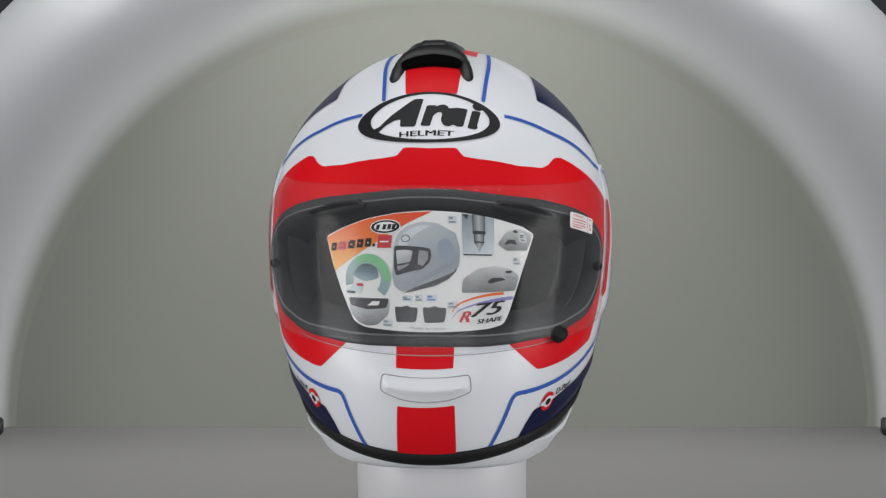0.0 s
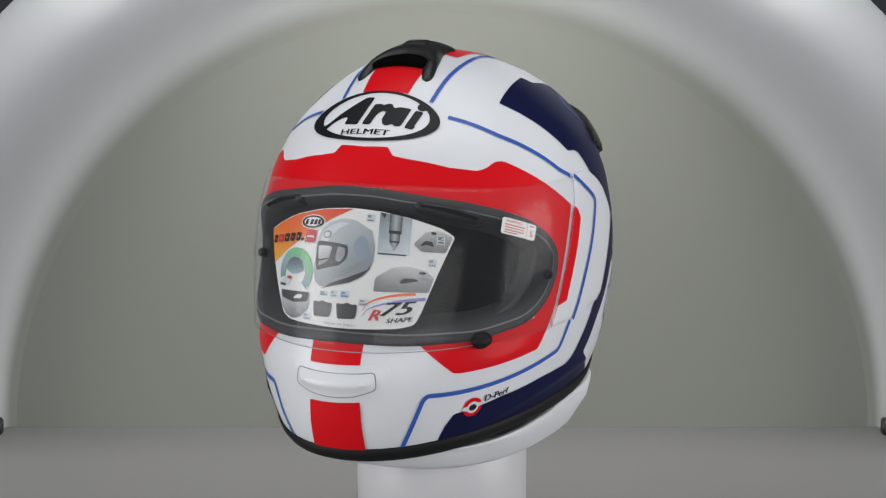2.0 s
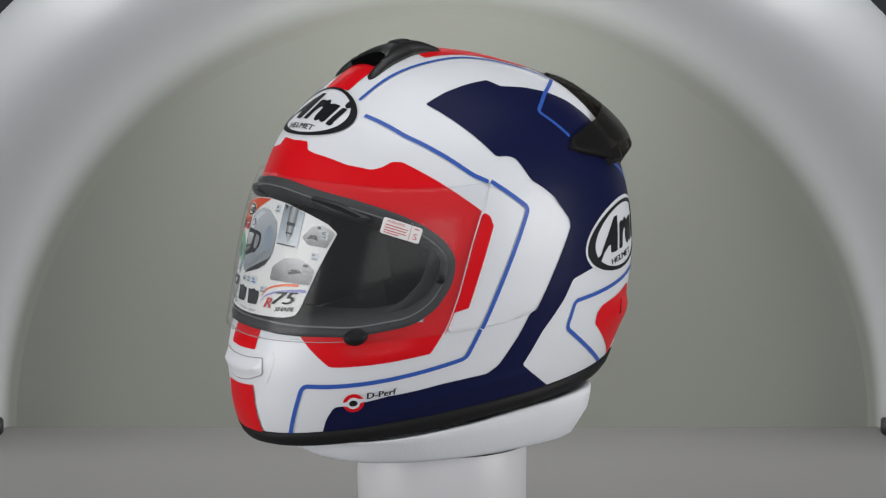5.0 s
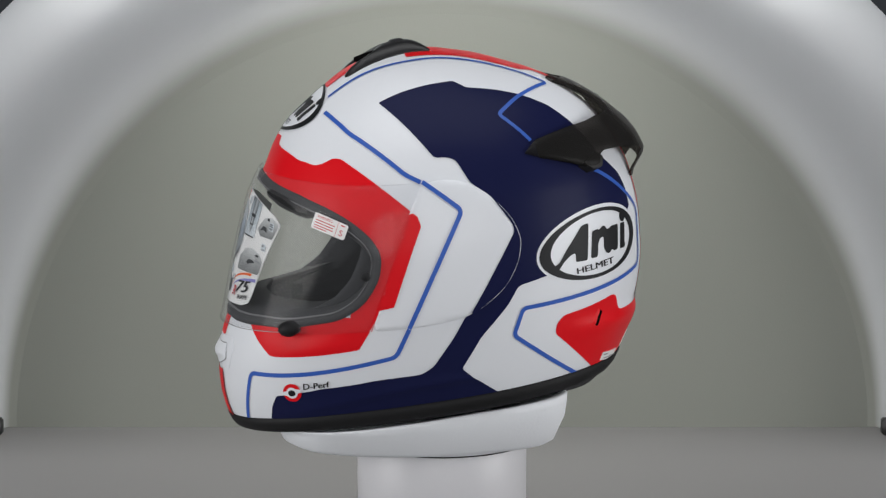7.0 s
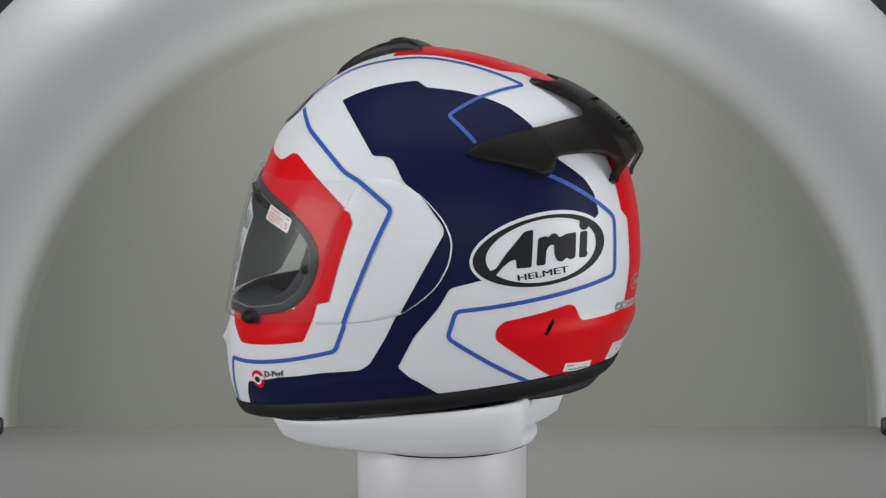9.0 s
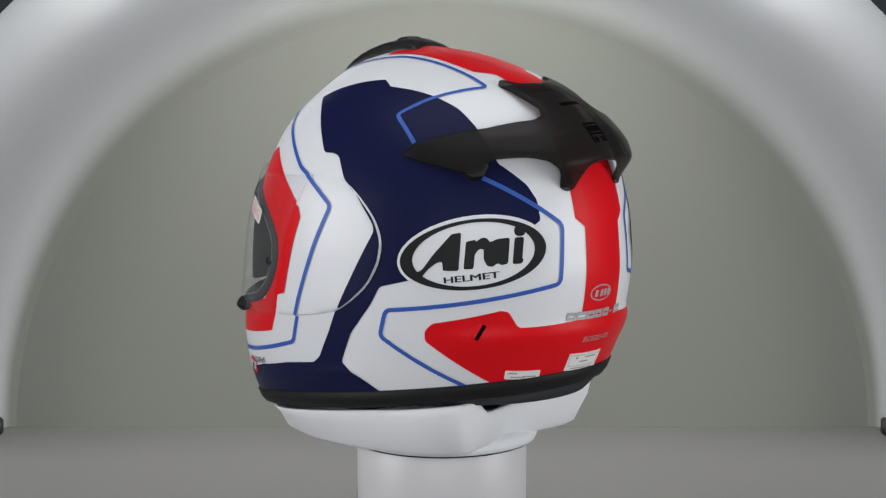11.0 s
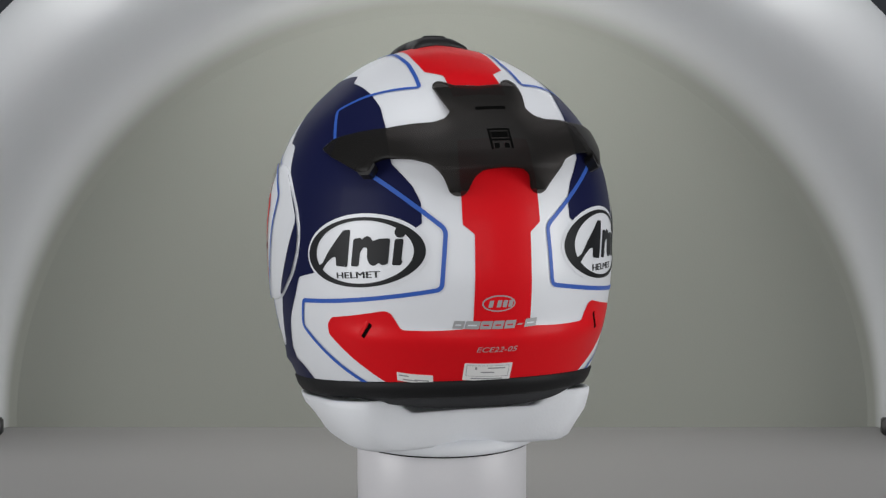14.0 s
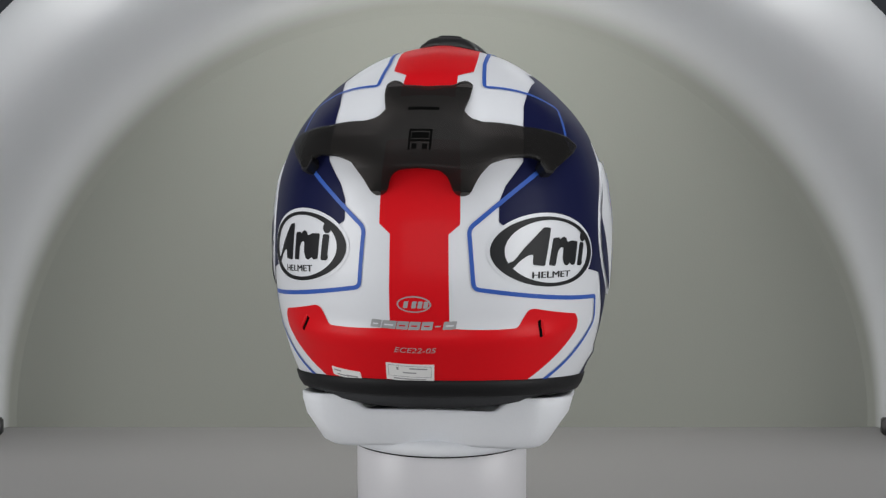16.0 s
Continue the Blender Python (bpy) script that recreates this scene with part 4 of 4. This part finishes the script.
print_on([(-84.6, 25.6), (-67.5, 31.6), (-47.9, 36.8), (-22.2, 40.4), (3.3, 41.8), (-14, 33.2), (-37.8, 18.9), (-55.6, 9.0), (-72.6, -1.6)], SHADE_FIRE, name="orange_corner")
print_on(ellipse(11.6, 5.4, 32, -30.5, 30.8), PAPER, 0.0004)
print_on(ellipse(10.8, 4.7, 32, -30.5, 30.8), BLACK, 0.00055)
print_on(ellipse(8.6, 3.5, 32, -30.3, 30.8), PAPER, 0.0007)
for x in (-37.5, -32.5, -28.8, -25.5):
    print_on(bar(x, 28.6, x + 2.6, 32.4, 0.8), BLACK, 0.00085)
for x, w, m in ((-78, 6.5, "k"), (-70.5, 9, "r"), (-60.5, 7, "k"), (-52.5, 6, "k"), (-45.5, 5.5, "k"), (-39.5, 3.0, "k"), (-35.5, 11, "r")):
    h = (15.5, 24.5) if w > 10 else ((16.5, 18.5) if w < 4 else (14.2 + (x + 78) * 0.07, 20.4 + (x + 78) * 0.07))
    print_on(bar(x, h[0], x + w - 0.8, h[1], 0.5), BLACK if m == "k" else RED_PRINT, 0.0007, 0.6)
    if w > 4:
        print_on(bar(x + 2, (h[0] + h[1]) / 2 - 0.6, x + w - 2.6, (h[0] + h[1]) / 2 + 0.4), ORANGE if x < -50 else PAPER, 0.0009)
# picture of a grey helmet
print_on([(-23.6, 14.9), (-22.6, 21), (-20.4, 26.0), (-14.4, 31.0), (-4.3, 34.2), (5, 33.4), (8, 32.6), (17.0, 27.4), (19.5, 26.6), (22.6, 15.3), (22.0, 3.9), (17.6, -1.6), (5.8, -8.0), (-16.4, -14.2), (-21.8, -10.5), (-23.8, -3), (-23.4, 3.5)], SHADE_HELMET, 0.0004, 2)
print_on([(-20.5, 17), (-18.6, 24), (-13, 28.6), (-5, 31.6), (2, 31), (-6, 26.6), (-12, 21), (-14, 16.5)], PIC_LIGHT, 0.00055, 2)
print_on([(6, 15), (9, 22), (15, 22.5), (19.4, 14), (18.6, 6), (12, 4)], PIC_SLATE_LIGHT, 0.00055, 3)
print_on([(-22.8, 16.4), (-19.6, 17.2), (-4, 16.2), (2.0, 15.2), (3.0, 11), (2.2, 6), (-3.2, 1.0), (-9, 0.0), (-20.8, -3.4), (-22.4, 2)], PIC_DARK, 0.0007, 1.5)
print_on([(-21.4, 13.6), (-15, 14.2), (-9.6, 13.4), (-11.6, 4), (-19.6, -0.6)], SHADE_FACE, 0.00085, 1)
print_on([(-5.5, 14.0), (0.6, 13.2), (1.0, 8.2), (-2.6, 3.4), (-6.2, 4.4)], PIC_MID, 0.00085, 1)
print_on([(-20.6, 4.2), (-8.0, 6.4), (-8.0, 5.4), (-20.4, 3.0)], PIC_DARK, 0.001, 0.3)
for k in range(2):
    print_on([(-10 + 3 * k, -9.6 + 3 * k), (4, -3.6 + 2.4 * k), (16.5, 4.6 + k), (17, 5.4 + k), (4, -2.8 + 2.4 * k), (-10 + 3 * k, -8.9 + 3 * k)], PIC_MID, 0.00055)
print_on([(18.5, -0.5), (20.6, 3), (20, 0.0), (15, -5.2), (6.2, -9.6), (-15.9, -15.2), (-8, -11.0), (5, -6.2)], PIC_DARK, 0.00055, 0.4)
print_on(ellipse(3.4, 2.8, 20, -15.0, 22.0), PIC_MID, 0.0007)
print_on(ellipse(2.4, 1.9, 20, -15.0, 22.0), PIC_LIGHT, 0.0009)
# picture of a tool tip
print_on([(24.0, 41.0), (48.8, 38.5), (47.8, 11.2), (24.6, 10.8)], SHADE_SKY, 0.0004)
print_on([(31.5, 40.6), (41.5, 39.6), (41.2, 26), (32.0, 26)], SHADE_STEEL, 0.00055)
print_on([(32.6, 26), (40.6, 26), (40.2, 20.4), (32.8, 20.4)], SHADE_STEEL, 0.00055)
print_on([(32.6, 20.4), (40.4, 20.4), (38.6, 17), (36.6, 13.0), (34.6, 17)], SHADE_STEEL, 0.00055)
print_on(bar(32.6, 19.8, 40.4, 20.8), PIC_DARK, 0.0007)
print_on(bar(31.8, 26, 41.4, 28.4), PIC_DARK, 0.00075)
print_on(bar(25, 10.8, 46, 11.8), PIC_DARK, 0.00055, 0.3)
print_on([(24.2, 40.6), (29, 40.2), (27.5, 36.5)], PIC_DARK, 0.00055)
# two grey close-ups
print_on([(51, 20), (60, 30), (72, 32.8), (84.5, 29.0), (78, 15.6), (58, 15)], SHADE_DOME, 0.0004, 2)
print_on([(56, 19), (60, 23.4), (66, 23.4), (68, 19.4), (62, 20.5)], PIC_DARK, 0.00055, 1)
print_on(ellipse(2.4, 1.2, 16, 67, 30), PIC_DARK, 0.00055)
print_on([(23.7, -14.6), (24.5, -5.4), (36.3, 2.1), (49.0, 3.7), (62.7, 0.8), (69.0, -4.2), (65.2, -14.9)], SHADE_DOME, 0.0004, 1.5)
print_on([(42, -7.2), (46, -4.8), (54, -5.0), (57, -6.6), (50, -7.6), (44, -9.0)], PIC_DARK, 0.00055, 1)
print_on(bar(28, -9.4, 37, -9.0), PIC_MID, 0.00055)
print_on([(57, -4.0), (66, -5.4), (66, -6.2), (57, -4.8)], PIC_MID, 0.00055)
print_on(ellipse(3.0, 1.0, 16, 59.5, -0.8), PIC_DARK, 0.0007)
# green and grey padding
a = np.linspace(radians(200), radians(-40), 26)
print_on(np.vstack([np.stack([-43 + 18.4 * np.cos(a), -6 + 17.4 * np.sin(a)], 1), np.stack([-43 + 11.2 * np.cos(a[::-1]), -6.5 + 10.6 * np.sin(a[::-1])], 1)]), SHADE_PAD, 0.0004)
a = np.linspace(radians(125), radians(-5), 18)
print_on(np.vstack([np.stack([-43 + 18.4 * np.cos(a), -6 + 17.4 * np.sin(a)], 1), np.stack([-43 + 12.5 * np.cos(a[::-1]), -6 + 12.0 * np.sin(a[::-1])], 1)]), PIC_GREEN, 0.00055)
print_on([(-54.5, -4), (-50, 3), (-43, 5), (-35, 2), (-33, -5), (-43, -8), (-50, -6.5)], SHADE_HOLE, 0.00055, 3)
print_on([(-59, -14.2), (-52, -9.2), (-46.4, -10.8), (-46.8, -16.4), (-59, -17.0)], PIC_PALE, 0.0004, 1)
print_on(bar(-59.5, -17.2, -52, -15.4), PIC_DARK, 0.00055)
print_on(ellipse(3, 1.2, 14, -48, -10.6), RED_PRINT, 0.00055)
# helmet seen from the front
print_on([(-57.8, -20.0), (-24.8, -18.6), (-25.5, -29.7), (-33.0, -36.6), (-40.6, -38.4), (-48.0, -37.0), (-55.8, -30.7)], SHADE_FACE, 0.0004, 2.5)
print_on([(-57.4, -20.2), (-25.4, -18.9), (-27, -25.2), (-41, -27.2), (-55.2, -25.6)], PIC_DARK, 0.00055, 1.5)
print_on([(-41.5, -24.6), (-37.5, -21.4), (-31.5, -21), (-33, -23.8)], PAPER, 0.0007, 0.6)
print_on([(-47, -31.0), (-41, -32.2), (-35.5, -31), (-41, -34)], PIC_MID, 0.00055, 0.5)
# two dark pads, icons and writing
for x in (-21.2, -2.4):
    print_on([(x, -23.6), (x + 5, -24.2), (x + 8, -22.6), (x + 11, -24.2), (x + 15.6, -23.8), (x + 15.4, -29), (x + 14.4, -33.4), (x + 1.4, -33.8), (x + 0.6, -28)], PIC_DARK, 0.0004, 1.6)
for (x0, y0, x1, y1), m in (((-16.4, -20.0, -9.5, -16.4), "d"), ((-7.8, -20.2, -2.2, -15.6), "l"), ((0.0, -20.0, 7.0, -15.4), "b"), ((14, -24.6, 21, -20.0), "l"), ((-29.5, -37.4, -22.2, -32.6), "l"),
                            ((14.0, 33.0, 20.5, 38.8), "l"), ((63.5, 4.2, 70.5, 10.0), "l"), ((70, 22, 77, 28.5), "l")):
    print_on(bar(x0, y0, x1, y1), PIC_PALE, 0.0004, 0.5)
    mat = {"d": PIC_SLATE, "l": PIC_MID, "b": PRINT_BLUE}[m]
    print_on(bar(x0 + 0.8, y0 + 0.6, x1 - 1.0, y0 + 1.7), mat, 0.00055)
    print_on(bar(x0 + 0.8, (y0 + y1) / 2 + 0.2, x0 + (x1 - x0) * 0.55, y1 - 0.8), mat, 0.00055)
for k in range(3):
    print_on(bar(71, 23.5 + 1.8 * k, 76, 24.2 + 1.8 * k), PIC_DARK, 0.0007)
on_card = CARD_LIFT(0.0007)
lettering("Made in Japan", cc, -10.6, -38.6, 2.4, PIC_MID, on_card, card, 23.5)
lettering("R", cc, 21.5, -33.8, 7.0, RED_PRINT, on_card, card, 8.0, 0, "", 0.4, bold=0.8)
lettering("75", cc, 29.5, -31.0, 8.6, BLACK, on_card, card, 26.0, 3, "", 0.4, bold=1.3)
lettering("SHAPE", cc, 34.0, -35.6, 3.0, BLACK, on_card, card, 20.0, 2, "", 0.3, bold=0.5)
for m, k in ((ORANGE, 0.0), (PRINT_VIOLET, -2.6)):
    u = np.linspace(0, 1, 16)
    x, y = 17 + 46 * u, -28.6 + k + 11.6 * np.sqrt(np.clip(1 - (1 - u) ** 2, 0, 1)) * 0.98
    w = (0.35 + 0.9 * u) if m is PRINT_VIOLET else 0.5 + 0.5 * u
    if m is ORANGE:
        x, y = 17 + 38 * u, y + 1.2
    print_on(np.vstack([np.stack([x, y + w], 1), np.stack([x, y - w], 1)[::-1]]), m, 0.0005)

# ---- the white foam cushion between helmet and pedestal ----
cushion = tagged(new("foam_cushion"), "white folded foam cushion under the helmet", "cushion")


def cushion_mesh(n=160):
    a = np.arange(n) * 2 * np.pi / n
    s, c = np.sin(a), -np.cos(a)

    def level(half, front, back, z, p=2.5):
        q = np.where(c < 0, p, 5.0)
        x = half * np.sign(s) * np.abs(s) ** (2 / q)
        y = np.where(c < 0, front, back) * np.sign(c) * np.abs(c) ** (2 / q)
        y = y - np.where(c > 0, 0.018 * np.clip(1 - np.abs(x) / (0.8 * half), 0, 1) * ease(y, 0.02, back), 0)
        return np.stack([x, y, np.broadcast_to(z, (n,))], 1)

    def under(y, x):
        """The height of the helmet's lower edge over a point."""
        return 0.25 - 0.0995 * math.cos(radians(8)) + (y + 0.0) * math.tan(radians(8))

    rows = [level(0.03, 0.03, 0.03, 0.1138), level(0.075, 0.106, 0.070, 0.1138, 2.9), level(0.0825, 0.118, 0.077, 0.1145, 2.9), level(0.0865, 0.1235, 0.082, 0.1175, 2.9), level(0.0930, 0.129, 0.0850, 0.1275, 2.8)]
    for r in rows[1:]:
        r[:, 2] += 0.055 * np.clip(r[:, 1] + 0.01, 0, 1)
    top = level(0.1015, 0.132, 0.0905, 0.0, 2.7)
    brim = under(top[:, 1], top[:, 0]) - 0.003
    notch = np.clip((0.066 - np.abs(top[:, 0])) / 0.02, 0, 1) * (top[:, 1] > 0.04)
    brim = brim - 0.011 * notch * notch * (3 - 2 * notch)
    for k, grow in ((0.45, 0.975), (0.8, 0.996), (0.97, 1.0), (1.0, 0.985), (1.0, 0.93)):
        p = top * (grow, grow, 1)
        p[:, 2] = np.maximum(0.1275 + (brim - 0.1275) * k, 0.1280 + 0.002 * k) - (0.0 if grow > 0.95 else 0.001)
        rows.append(p)
    low = top * (0.6, 0.6, 1)
    low[:, 2] = 0.125
    rows.append(low)
    v = np.concatenate(rows)
    for i, q in enumerate(v):
        w = noise.noise(Vector(q) * 38) * 0.0012 + noise.noise(Vector(q) * 110) * 0.0004
        v[i] = q + np.array((q[0], q[1], 0)) * w / max(0.03, math.hypot(q[0], q[1]))
    return v, grid_faces(len(rows), n, True)


solid("cushion_body", *cushion_mesh(), FOAM, cushion)


def foot_mesh(n=96):
    """The round foam layer under the folded cushion."""
    prof = ((0.01, 0.1109), (0.0695, 0.1109), (0.0722, 0.1118), (0.0736, 0.1150), (0.0734, 0.1185), (0.0715, 0.1210), (0.066, 0.1222), (0.01, 0.1222))
    a = np.arange(n) * 2 * np.pi / n
    rows = [np.stack([r * np.sin(a), r * np.cos(a), np.full(n, z)], 1) for r, z in prof]
    return np.concatenate(rows), grid_faces(len(prof), n, True)


solid("cushion_foot", *foot_mesh(), FOAM, cushion, "round white foam layer beneath")


# ---- the turn of the helmet and its cushion on the turntable ----
def turn(t):
    return -(3.85 + 11.348 * t + 0.00265 * t * t)


def motions():
    times = [0.5 * k for k in range(33)]
    walk(helmet, [(t, pose(0, 0, 0.25, 0, 0, turn(t)) @ pose(0, 0, 0, 8.0, 0, 0)) for t in times])
    walk(cushion, [(t, pose(0, 0, 0, 0, 0, turn(t))) for t in times])


motions()
